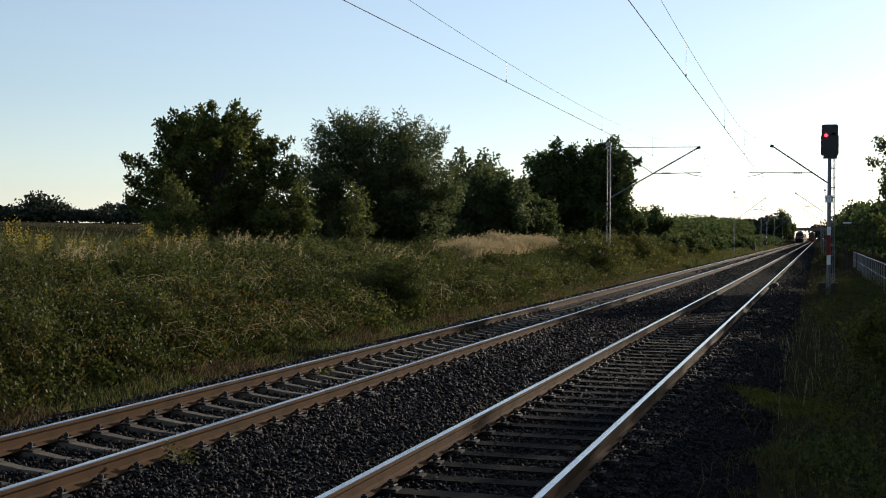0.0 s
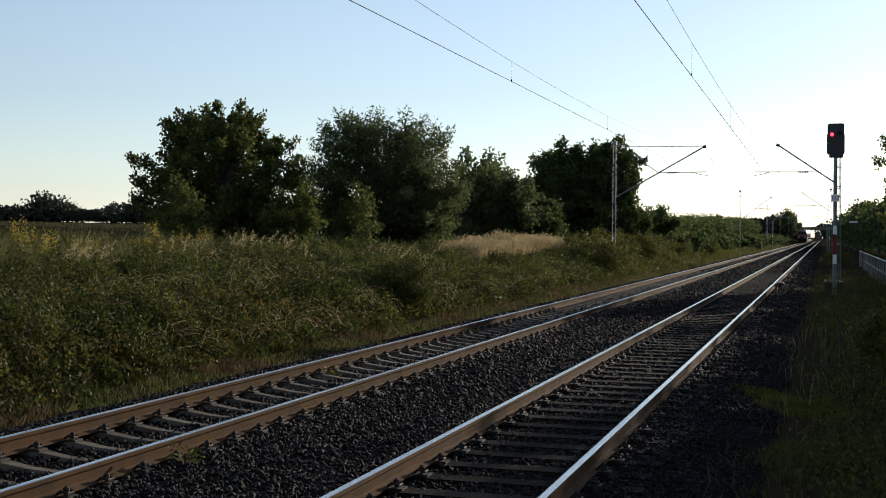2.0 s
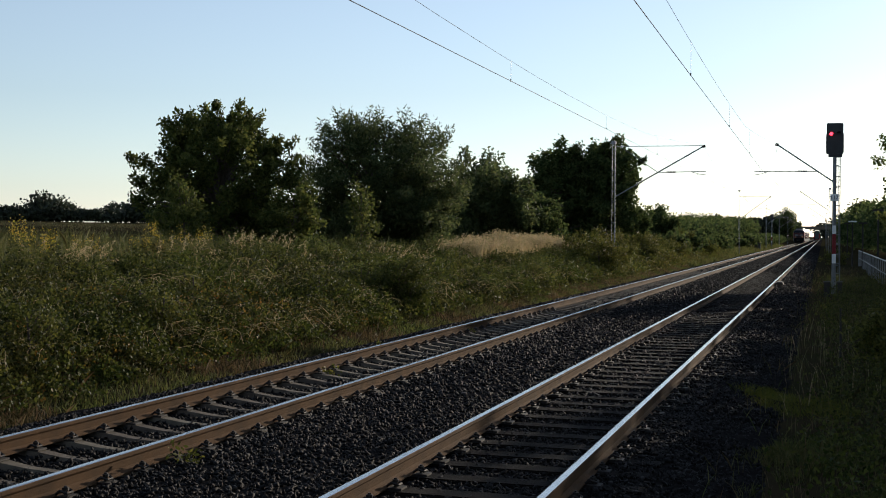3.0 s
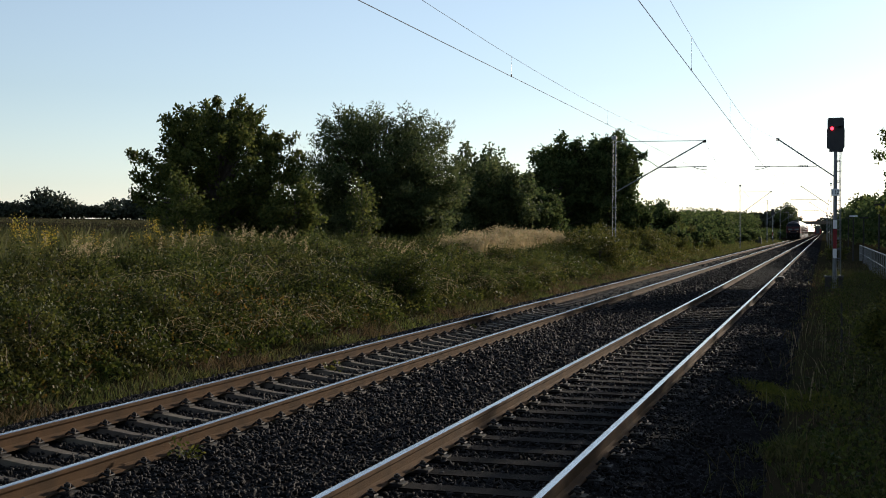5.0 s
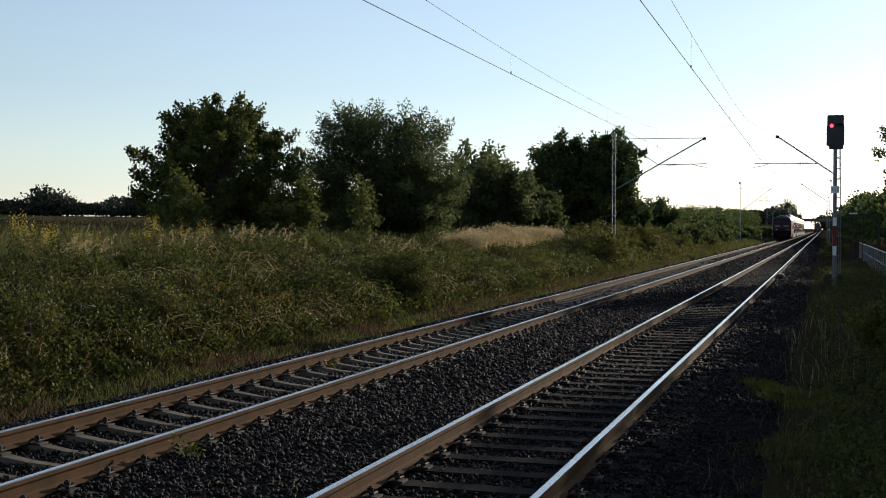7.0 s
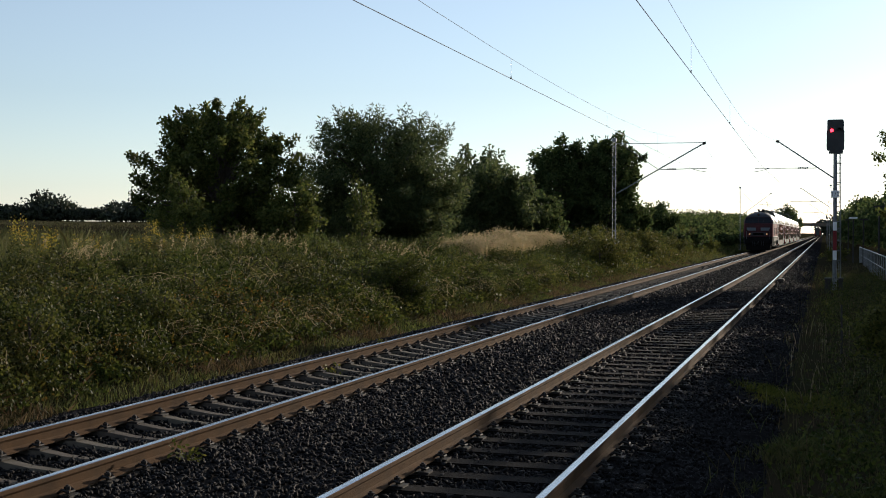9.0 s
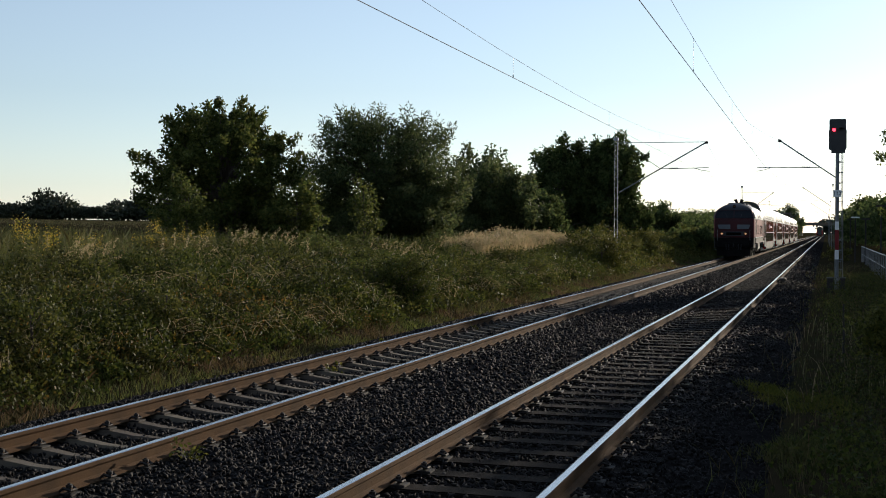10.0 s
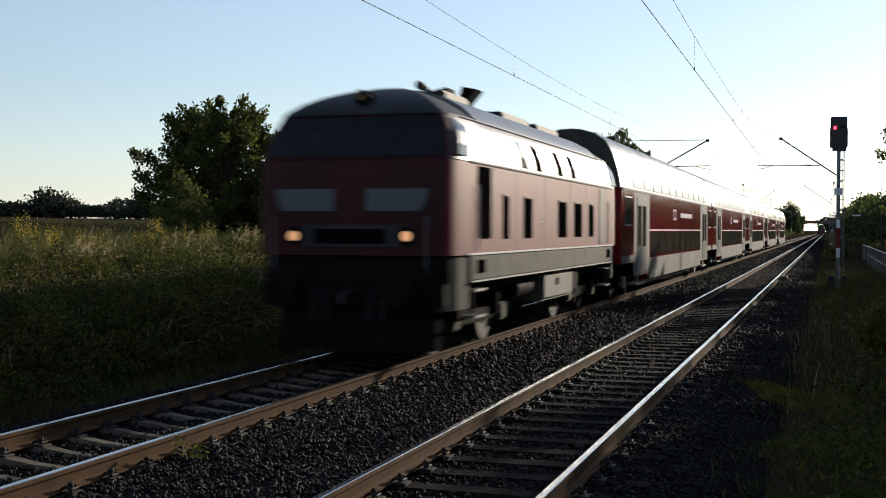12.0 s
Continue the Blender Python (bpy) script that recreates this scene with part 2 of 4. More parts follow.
def ground():
    xs = np.unique(np.concatenate([FX, np.linspace(-30, 12, 64), np.linspace(-1500, -30, 24), np.linspace(12, 1500, 20)]))
    ys = np.unique(np.concatenate([np.linspace(-300, -10, 8), np.linspace(-10, 110, 130), np.linspace(110, 500, 40), np.linspace(500, 3500, 16)]))
    X, Y = np.meshgrid(xs, ys)
    v = np.stack([X, Y, lie(X, Y)], -1).reshape(-1, 3)
    w = len(xs)
    f = [(j * w + i, j * w + i + 1, (j + 1) * w + i + 1, (j + 1) * w + i) for j in range(len(ys) - 1) for i in range(w - 1)]
    me = bpy.data.meshes.new("ground")
    me.from_pydata(v.tolist(), [], f)
    me.polygons.foreach_set("use_smooth", [True] * len(f))
    me.materials.append(SOIL)
    tagged(new("ground", me), "meadow and field ground beside the railway", "ground", kind="structure")


ground()

# ---- tracks ----
LEFT, RIGHT = -6.566, -2.708   # track centres
GAUGE = 0.7535                 # half the distance of the rail heads
START, END = -12.0, 900.0


def ballast_bed():
    bed = Shape()
    ys = [START, 8, 16, 26, 40, 60, 100, 200, 400, END]
    prof = [(-9.3, -0.48), (-8.55, -0.30), (-8.1, -0.20), (-7.4, -0.195), (-7.1, -0.24), (-6.9, -0.258), (-6.1, -0.258), (-5.9, -0.24), (-5.6, -0.195), (-4.6, -0.17), (-3.65, -0.185), (-3.3, -0.215), (-2.0, -0.215), (-1.7, -0.19), (-1.3, -0.205), (-0.75, -0.33), (-0.35, -0.46), (-0.35, -0.6), (-9.3, -0.6)]
    ys = sorted(set(ys) | set(np.arange(4.0, 60.0, 0.7)))
    bed.loft([[(x - 0.06 + (0.16 * math.sin(y * 2.3) + 0.12 * math.sin(y * 5.1 + 1) if x > -0.9 or x < -8.5 else 0), y, z) for x, z in prof] for y in ys])
    ob = part("ballast_bed", bed, BALLAST)
    tagged(ob, "dark grey crushed stone ballast under the tracks", "ballast", kind="structure")


ballast_bed()


def rail_mesh():
    s = Shape()
    half = [(0.036, -0.012), (0.036, -0.036), (0.012, -0.060), (0.010, -0.125), (0.030, -0.142), (0.073, -0.158), (0.073, -0.170)]
    prof = [(0.021, 0.0), (0.032, -0.004)] + half
    prof = prof + [(-x, z) for x, z in prof[::-1]]
    ys = [START] + list(np.linspace(0, 60, 5)) + [150, 300, END]
    s.loft([[(x, y, z) for x, z in prof] for y in ys])
    me = s.mesh("rail")
    me.materials.append(RUST)
    me.materials.append(POLISH)
    for p in me.polygons:
        if p.normal.z > 0.7 and p.center.z > -0.01:
            p.material_index = 1
    return me


def clip_mesh():
    """A rail fastening: ribbed plate, bolt and bent clamp."""
    s = Shape()
    s.box(0.07, 0.19, -0.07, 0.07, -0.178, -0.160)
    s.tube([(0.115, 0, -0.165), (0.115, 0, -0.088)], 0.014, 6)
    s.tube([(0.115, 0, -0.125), (0.115, 0, -0.100)], 0.028, 6)
    s.tube([(0.06, -0.05, -0.150), (0.10, -0.055, -0.118), (0.150, -0.035, -0.140), (0.155, 0.035, -0.140), (0.10, 0.055, -0.118), (0.06, 0.05, -0.150)], 0.012, 5)
    me = s.mesh("rail_clip")
    me.materials.append(IRON)
    return me


def concrete_sleeper():
    s = Shape()
    rings = []
    for x, top, w in ((-1.30, -0.20, 0.13), (-1.05, -0.185, 0.145), (-0.60, -0.178, 0.145), (-0.30, -0.220, 0.115), (0, -0.238, 0.105), (0.30, -0.220, 0.115), (0.60, -0.178, 0.145), (1.05, -0.185, 0.145), (1.30, -0.20, 0.13)):
        rings.append([(x, -w, -0.36), (x, w, -0.36), (x, w * 0.48, top), (x, -w * 0.48, top)])
    s.loft(rings)
    me = s.mesh("sleeper")
    me.materials.append(CONCRETE)
    return me


def wooden_sleeper():
    s = Shape().box(-1.3, 1.3, -0.125, 0.125, -0.34, -0.180)
    me = s.mesh("sleeper", bevel=0.012)
    me.materials.append(OLDWOOD)
    return me


def track(x, first, pitch, mesh, label, near):
    t = thing("railway_track", label, "railway track", pose(x, 0, 0), kind="structure")
    rail = rail_mesh()
    for side in (-1, 1):
        part("rail", rail, RUST, t, "rusty steel rail with a polished head", at=pose(side * GAUGE, 0, 0))
    clip = clip_mesh()
    k = int((START - first) / pitch)
    far = Shape()
    base = [v.co.copy() for v in mesh.vertices]
    faces = [tuple(p.vertices) for p in mesh.polygons]
    while True:
        y = first + k * pitch
        k += 1
        if y > 330:
            break
        jig = rng.normal(0, 0.008, 2)
        if 4.0 < y < near:
            sl = part("sleeper", mesh, None, t, at=pose(jig[0], y + jig[1], 0, 0, 0, rng.normal(0, 0.3)))
            if y < 34:
                for rail_x in (-GAUGE, GAUGE):
                    for turn in (0, 180):
                        part("rail_clip", clip, None, sl, at=pose(rail_x, 0, 0, 0, 0, turn))
        else:
            far.add([(p.x, p.y + y, p.z - 0.035) for p in base], faces)
    tagged(part("distant_sleepers", far, mesh.materials[0], t), kind="stuff")
    return t


track(LEFT, 8.32, 0.5750, concrete_sleeper(), "left railway track on pale concrete sleepers", 75)
track(RIGHT, 9.47, 0.6200, wooden_sleeper(), "railway track on dark wooden sleepers", 75)


def stones():
    def field(n, x0, x1, y0, y1, size, level):
        x = rng.uniform(x0, x1, n)
        y = y0 + (y1 - y0) * rng.uniform(0, 1, n)
        keep = np.ones(n, bool)
        for c in (LEFT, RIGHT):
            keep &= (np.abs(np.abs(x - c) - GAUGE) > 0.085)
        x, y = x[keep], y[keep]
        prof_x = np.array([-9.3, -8.55, -8.1, -7.4, -7.1, -6.9, -6.1, -5.9, -5.6, -4.6, -3.65, -3.3, -2.0, -1.7, -1.3, -0.75, -0.35])
        prof_z = np.array([-0.47, -0.30, -0.197, -0.192, -0.237, -0.255, -0.255, -0.237, -0.192, -0.167, -0.182, -0.213, -0.213, -0.187, -0.202, -0.33, -0.45])
        z = np.interp(x, prof_x - 0.06, prof_z) + rng.uniform(-0.012, 0.022, len(x)) + level
        r = size * rng.uniform(0.55, 1.25, len(x))
        p = np.stack([x, y, z], 1)
        corners = np.array([[1, 0, 0], [0, 1, 0], [-1, 0, 0], [0, -1, 0], [0, 0, 1], [0, 0, -1]], float)
        tris = np.array([(0, 1, 4), (1, 2, 4), (2, 3, 4), (3, 0, 4), (1, 0, 5), (2, 1, 5), (3, 2, 5), (0, 3, 5)])
        a, b = unit(len(x)), unit(len(x))
        b = np.cross(a, b)
        b /= np.linalg.norm(b, axis=1)[:, None]
        c = np.cross(a, b)
        R = np.stack([a, b, c], 2)
        v = corners[None] * rng.uniform(0.55, 1.15, (len(x), 6, 1)) * np.array([1.25, 0.85, 0.55])
        v = np.einsum("nij,nkj->nki", R, v) * r[:, None, None] + p[:, None]
        k = (np.arange(len(x))[:, None, None] * 6 + tris[None]).reshape(-1, 3)
        return v.reshape(-1, 3), k
    sets = [field(34000, -9.0, -0.3, 6, 15, 0.033, 0), field(22000, -9.0, -0.3, 15, 30, 0.044, 0), field(17000, -9.0, -0.3, 30, 70, 0.056, 0), field(9000, -8.9, -0.5, 70, 170, 0.10, -0.02)]
    vs, ks, n = [], [], 0
    for v, k in sets:
        vs.append(v)
        ks.append(k + n)
        n += len(v)
    v, k = np.concatenate(vs), np.concatenate(ks)
    me = bpy.data.meshes.new("ballast_stones")
    me.vertices.add(len(v))
    me.vertices.foreach_set("co", v.astype(np.float32).ravel())
    me.loops.add(k.size)
    me.loops.foreach_set("vertex_index", k.astype(np.int32).ravel())
    me.polygons.add(len(k))
    me.polygons.foreach_set("loop_start", np.arange(0, k.size, 3, dtype=np.int32))
    me.update(calc_edges=True)
    me.materials.append(STONE)
    tagged(new("ballast_stones", me), "loose dark grey crushed ballast stones", "ballast", kind="stuff")


stones()


# ---- trees ----
def tree(name, label, x, y, height, radius, low, mat, leaf, count, trunk=0.16, lobes=60, clump=0.5, group="", flat=1.0, seed=1, droop=0.0, category="tree", narrow=0.55, taper=0.25, wave=0.18, skirt=0.0):
    """A tree: tapered trunk, limbs to every lobe, and leaves in clumps round the limb tips."""
    r = np.random.default_rng(seed)
    base = float(lie(x, y)) - 0.05
    t = thing(name, label, category, pose(x, y, base), group)
    wood = Shape()
    top = height * 0.8
    lean = r.normal(0, 0.03, 2) * height
    spine = [Vector((lean[0] * s * s, lean[1] * s * s, top * s)) for s in np.linspace(0, 1, 6)]
    wood.tube(spine, [trunk * (1 - 0.85 * s) + 0.01 for s in np.linspace(0, 1, 6)], 7)
    mid, half = (height + low) / 2, (height - low) / 2
    tips = []
    while len(tips) < lobes:
        d = r.normal(size=3)
        d /= np.linalg.norm(d)
        q = r.uniform(0.25, 1.0) ** 0.5
        if d[2] < 0:                       # fuller towards the ground
            k = (1 - skirt) + skirt / max(math.hypot(d[0], d[1]), 0.35)
            d[0], d[1] = d[0] * k, d[1] * k
        bumpy = 1 + wave * math.sin(3 * d[0] + 5 * d[2] + seed) + r.normal(0, 0.10)
        p = Vector((d[0] * radius * q * bumpy, d[1] * radius * q * bumpy, mid + d[2] * half * q * bumpy * (flat if d[2] > 0 else 1)))
        p.x *= 1.0 - taper * max(0, (p.z - mid) / half)
        p.y *= 1.0 - taper * max(0, (p.z - mid) / half)
        if p.z < low * 0.8 or p.z > height * 1.02:
            continue
        tips.append(p)
    for p in tips[::2]:
        s = min(max((p.z / top) * 0.6, 0.12), 0.95)
        a = spine[0].lerp(spine[-1], s)
        m = a.lerp(p, 0.5) + Vector((0, 0, 0.08 * height * r.uniform(-0.4, 0.6)))
        wood.tube([a, m, p], [trunk * 0.35, trunk * 0.2, 0.012], 5)
    if height < 2.5:
        tagged(part("stalk", wood, BARK, t), kind="stuff")
    else:
        part("trunk", wood, BARK, t, smooth=True)
    per = count // lobes
    pts = []
    for p in tips:
        out = np.array(p) - np.array([0, 0, height * 0.32])
        out = out / max(np.linalg.norm(out), 0.1) + r.normal(0, 0.35, 3) + np.array([0, 0, 0.15])
        out /= np.linalg.norm(out)
        k = np.clip(r.normal(size=(per, 1)), -1.8, 2.0)
        g = (np.clip(r.normal(size=(per, 3)), -1.7, 1.7) * (0.62 - 0.16 * k) * np.array([1, 1, 0.85]) + out * k * 0.9) * clump * r.uniform(0.7, 1.3)
        pts.append(g + np.array(p))
    tagged(part("crown", bulk("crown", leaves(np.concatenate(pts), leaf, droop, narrow), 4, mat), mat, t), kind="stuff")
    return t


tree("oak_tree", "dense dark green oak tree with lobed outline", -23.93, 45.9, 6.25, 3.3, 0.2, OAK, 0.17, 54000, 0.2, 240, 0.26, seed=4, taper=0.24, wave=0.05, skirt=0.55)
tree("sapling", "thin young tree in front of the oak", -21.80, 39.0, 2.7, 0.9, 0.1, OAK, 0.12, 5000, 0.05, 40, 0.22, seed=41, category="sapling")
tree("shrub", "sunlit yellow-green shrub beside the oak", -19.60, 43.6, 3.0, 1.1, 0.0, OAK, 0.15, 7000, 0.06, 50, 0.25, seed=42, category="shrub")
tree("willow_tree", "broad dark willow tree with feathery twigs", -20.22, 54.8, 6.55, 4.0, 0.0, WILLOW, 0.20, 66000, 0.2, 260, 0.38, seed=5, flat=0.97, narrow=0.30, taper=0.22, wave=0.05, skirt=0.6)
tree("alder_tree", "dark green alder tree in the hedge", -17.87, 85.5, 7.7, 3.1, 0.0, HEDGE, 0.25, 28000, 0.2, 170, 0.32, seed=8, taper=0.35, wave=0.08, skirt=0.9)
tree("alder_tree", "dark green alder tree in the hedge", -14.55, 86.4, 7.6, 2.8, 0.0, HEDGE, 0.25, 26000, 0.2, 160, 0.30, seed=9, taper=0.35, wave=0.08, skirt=0.9)
tree("alder_tree", "dark green alder tree in the hedge", -16.26, 87.5, 7.4, 2.8, 0.0, HEDGE, 0.28, 20000, 0.2, 90, 0.45, seed=14, taper=0.35, wave=0.08, skirt=0.9)
tree("shrub", "mid-green shrub between the trees", -19.85, 70.7, 5.6, 2.3, 0.0, WILLOW, 0.24, 18000, 0.12, 80, 0.45, seed=10, category="shrub")
tree("shrub", "mid-green shrub between the trees", -17.63, 66.4, 4.6, 2.0, 0.0, WILLOW, 0.22, 17000, 0.12, 80, 0.4, seed=11, category="shrub")
tree("shrub", "mid-green shrub between the trees", -16.83, 70.6, 3.6, 2.2, 0.0, HEDGE, 0.22, 14000, 0.12, 70, 0.4, seed=12, category="shrub")
tree("shrub", "mid-green shrub between the trees", -18.21, 53.1, 3.0, 1.5, 0.0, WILLOW, 0.17, 16000, 0.10, 60, 0.35, seed=13, category="shrub")
tree("shrub", "mid-green shrub between the trees", -13.68, 104.4, 3.2, 1.9, 0.0, HEDGE, 0.25, 16000, 0.12, 60, 0.45, seed=15, category="shrub")


def far_woods(name, label, rows, leaf, count, mat=FARLEAF):
    """A far belt of trees: rows of (x, y, height, radius)."""
    pts = []
    for x, y, h, rad in rows:
        z = float(lie(x, y))
        n = 34
        c = unit(n) * rng.uniform(0.3, 0.9, (n, 1)) * np.array([rad, rad, h * 0.40]) + np.array([x, y, z + h * 0.46])
        per = count // n
        g = np.clip(rng.normal(size=(n * per, 3)), -1.6, 1.6) * np.array([rad, rad, h * 0.45]) * 0.17
        pts.append(np.repeat(c, per, 0) + g)
    p = np.concatenate(pts)
    p[:, 2] = np.maximum(p[:, 2], lie(p[:, 0], p[:, 1]) + 0.1)
    tagged(new(name, bulk(name, leaves(p, leaf, narrow=0.8), 4, mat)), label, "trees", kind="stuff")


rows = []
for k in range(84):
    a = rng.uniform(-0.98, -0.16)
    d = rng.uniform(320, 350)
    rows.append((d * a, d, rng.uniform(5, 9) + 3 * math.sin(k), rng.uniform(4, 7)))
rows += [(330 * a, 326, rng.uniform(3.5, 5), 6) for a in np.linspace(-0.98, -0.16, 110)]
far_woods("distant_tree_belt", "dark belt of trees across the far field", rows, 1.0, 480)
rows = [(-10.5 - rng.uniform(0, 8) - 0.02 * y, y, rng.uniform(2.7, 4.0) + (y - 112) * 0.014, 2.4 + y * 0.006) for y in np.linspace(112, 330, 44)]
rows += [(-10.9 - rng.uniform(0, 2.5), y, rng.uniform(1.4, 2.3), 1.1 + y * 0.003) for y in np.linspace(100, 360, 70)]
far_woods("trackside_hedge", "green hedge and bushes along the track in the distance", rows, 0.33, 1150, HEDGE)
rows = [(-12.8, 470, 13.2, 4.4), (-15.8, 478, 12.2, 4.8), (-10.9, 480, 10.8, 3.8)]
far_woods("distant_oak", "large round tree beside the far track", rows, 0.55, 5200, HEDGE)
rows = []
for y in np.linspace(-45, 330, 84):
    # below y = 22 added out of view, to dim the verge
    if y < 66:
        rows.append((7.6 + rng.uniform(0, 2.2), y, rng.uniform(8.4, 10.0), 2.6))
    else:
        rows.append((8.2 - 3.4 * min((y - 66) / 110, 1) + rng.uniform(0, 2.6), y, rng.uniform(5.8, 7.2) + 0.007 * y, 2.2 + 0.004 * y))
for x in list(np.arange(-60, -11, 3.6)) + list(np.arange(2.5, 40, 3.6)):   # unseen trees added behind the viewer, to block sky light
    rows.append((x, -16 - rng.uniform(0, 8), rng.uniform(17, 22), 3.8))
far_woods("wood_edge", "dark wood edge beside the path, unseen trees added behind the viewer", rows, 0.5, 1050, HEDGE)
rows = [(rng.uniform(-160, 140), rng.uniform(660, 900), rng.uniform(8, 14), 9) for k in range(50)]
rows += [(x, 450 + rng.uniform(0, 30), rng.uniform(6.0, 8.5), 4.5) for x in np.linspace(-62, -19, 26)]
far_woods("horizon_woods", "hazy woods on the horizon", rows, 1.8, 420)
tree("ash_tree", "tall ash tree beside the path", 5.01, 63.4, 8.6, 2.4, 1.0, OAK, 0.17, 16000, 0.14, 120, 0.28, seed=21)


# ---- meadow, weeds and reeds ----
def scatter(n, x0, x1, y0, y1, power=1.0):
    x = rng.uniform(x0, x1, n)
    y = y0 + (y1 - y0) * rng.uniform(0, 1, n) ** power
    return np.stack([x, y, lie(x, y)], 1)


def patches(p, scale, seed):
    """A smooth 0..1 value over the ground, to group plants into patches."""
    x, y = p[:, 0] * scale, p[:, 1] * scale
    v = np.sin(x * 1.7 + seed) * np.cos(y * 1.1 - seed * 2) + 0.6 * np.sin(x * 3.1 - y * 2.3 + seed) + 0.4 * np.cos(y * 4.7 + x * 1.9)
    return np.clip(0.5 + 0.35 * v, 0, 1)


def stuff(name, verts, sides, mat, label, category="grass"):
    return tagged(new(name, bulk(name, verts, sides, mat)), label, category, kind="stuff")


def mounds(name, n, x0, x1, y0, y1, power, radius, rise, per, leaf, mat, label, cover=0.0, seed=1.0, category="weeds"):
    """Bramble mounds: leaves laid over the tops and flanks of many low domes on the bank."""
    c = scatter(n, x0, x1, y0, y1, power)
    c = c[rng.uniform(0, 1, len(c)) < cover + patches(c, 0.55, seed)]
    m = len(c)
    r = radius * rng.uniform(0.55, 1.35, m)
    h = rise * rng.uniform(0.45, 1.25, m) * np.clip((-9.35 - c[:, 0]) / 0.9, 0.25, 1)
    d = unit(m * per)
    d[:, 2] = np.abs(d[:, 2])
    q = rng.uniform(0.72, 1.06, (m * per, 1)) ** 0.8
    p = np.repeat(c, per, 0) + d * q * np.stack([np.repeat(r, per), np.repeat(r, per), np.repeat(h, per)], 1)
    return stuff(name, leaves(p, leaf, narrow=0.68), 4, mat, label, category)


def arching(n, x0, x1, y0, y1, lift, length, width, way, mat, name, label, power=1.0):
    """Long thin stalks that arch over and hang, in three joined pieces each."""
    p = scatter(n, x0, x1, y0, y1, power)
    p[:, 2] += lift
    a = rng.normal(0, 0.9, n)
    w = np.stack([way[0] * np.cos(a) - way[1] * np.sin(a), way[0] * np.sin(a) + way[1] * np.cos(a), 0 * a], 1)
    L = (length * rng.uniform(0.5, 1.25, n))[:, None]
    up = np.array([0, 0, 1.0])
    b1, b2, b3 = p + (w * 0.25 + up * 0.28) * L, p + (w * 0.62 + up * 0.34) * L, p + (w * 1.0 + up * rng.uniform(-0.05, 0.30, (n, 1))) * L
    s = np.cross(w, up) * width + up * width * 0.6
    quads = [np.stack([u - s, u + s, v + s * 0.8, v - s * 0.8], 1) for u, v in ((p, b1), (b1, b2), (b2, b3))]
    return stuff(name, np.concatenate(quads).reshape(-1, 3), 4, mat, label)


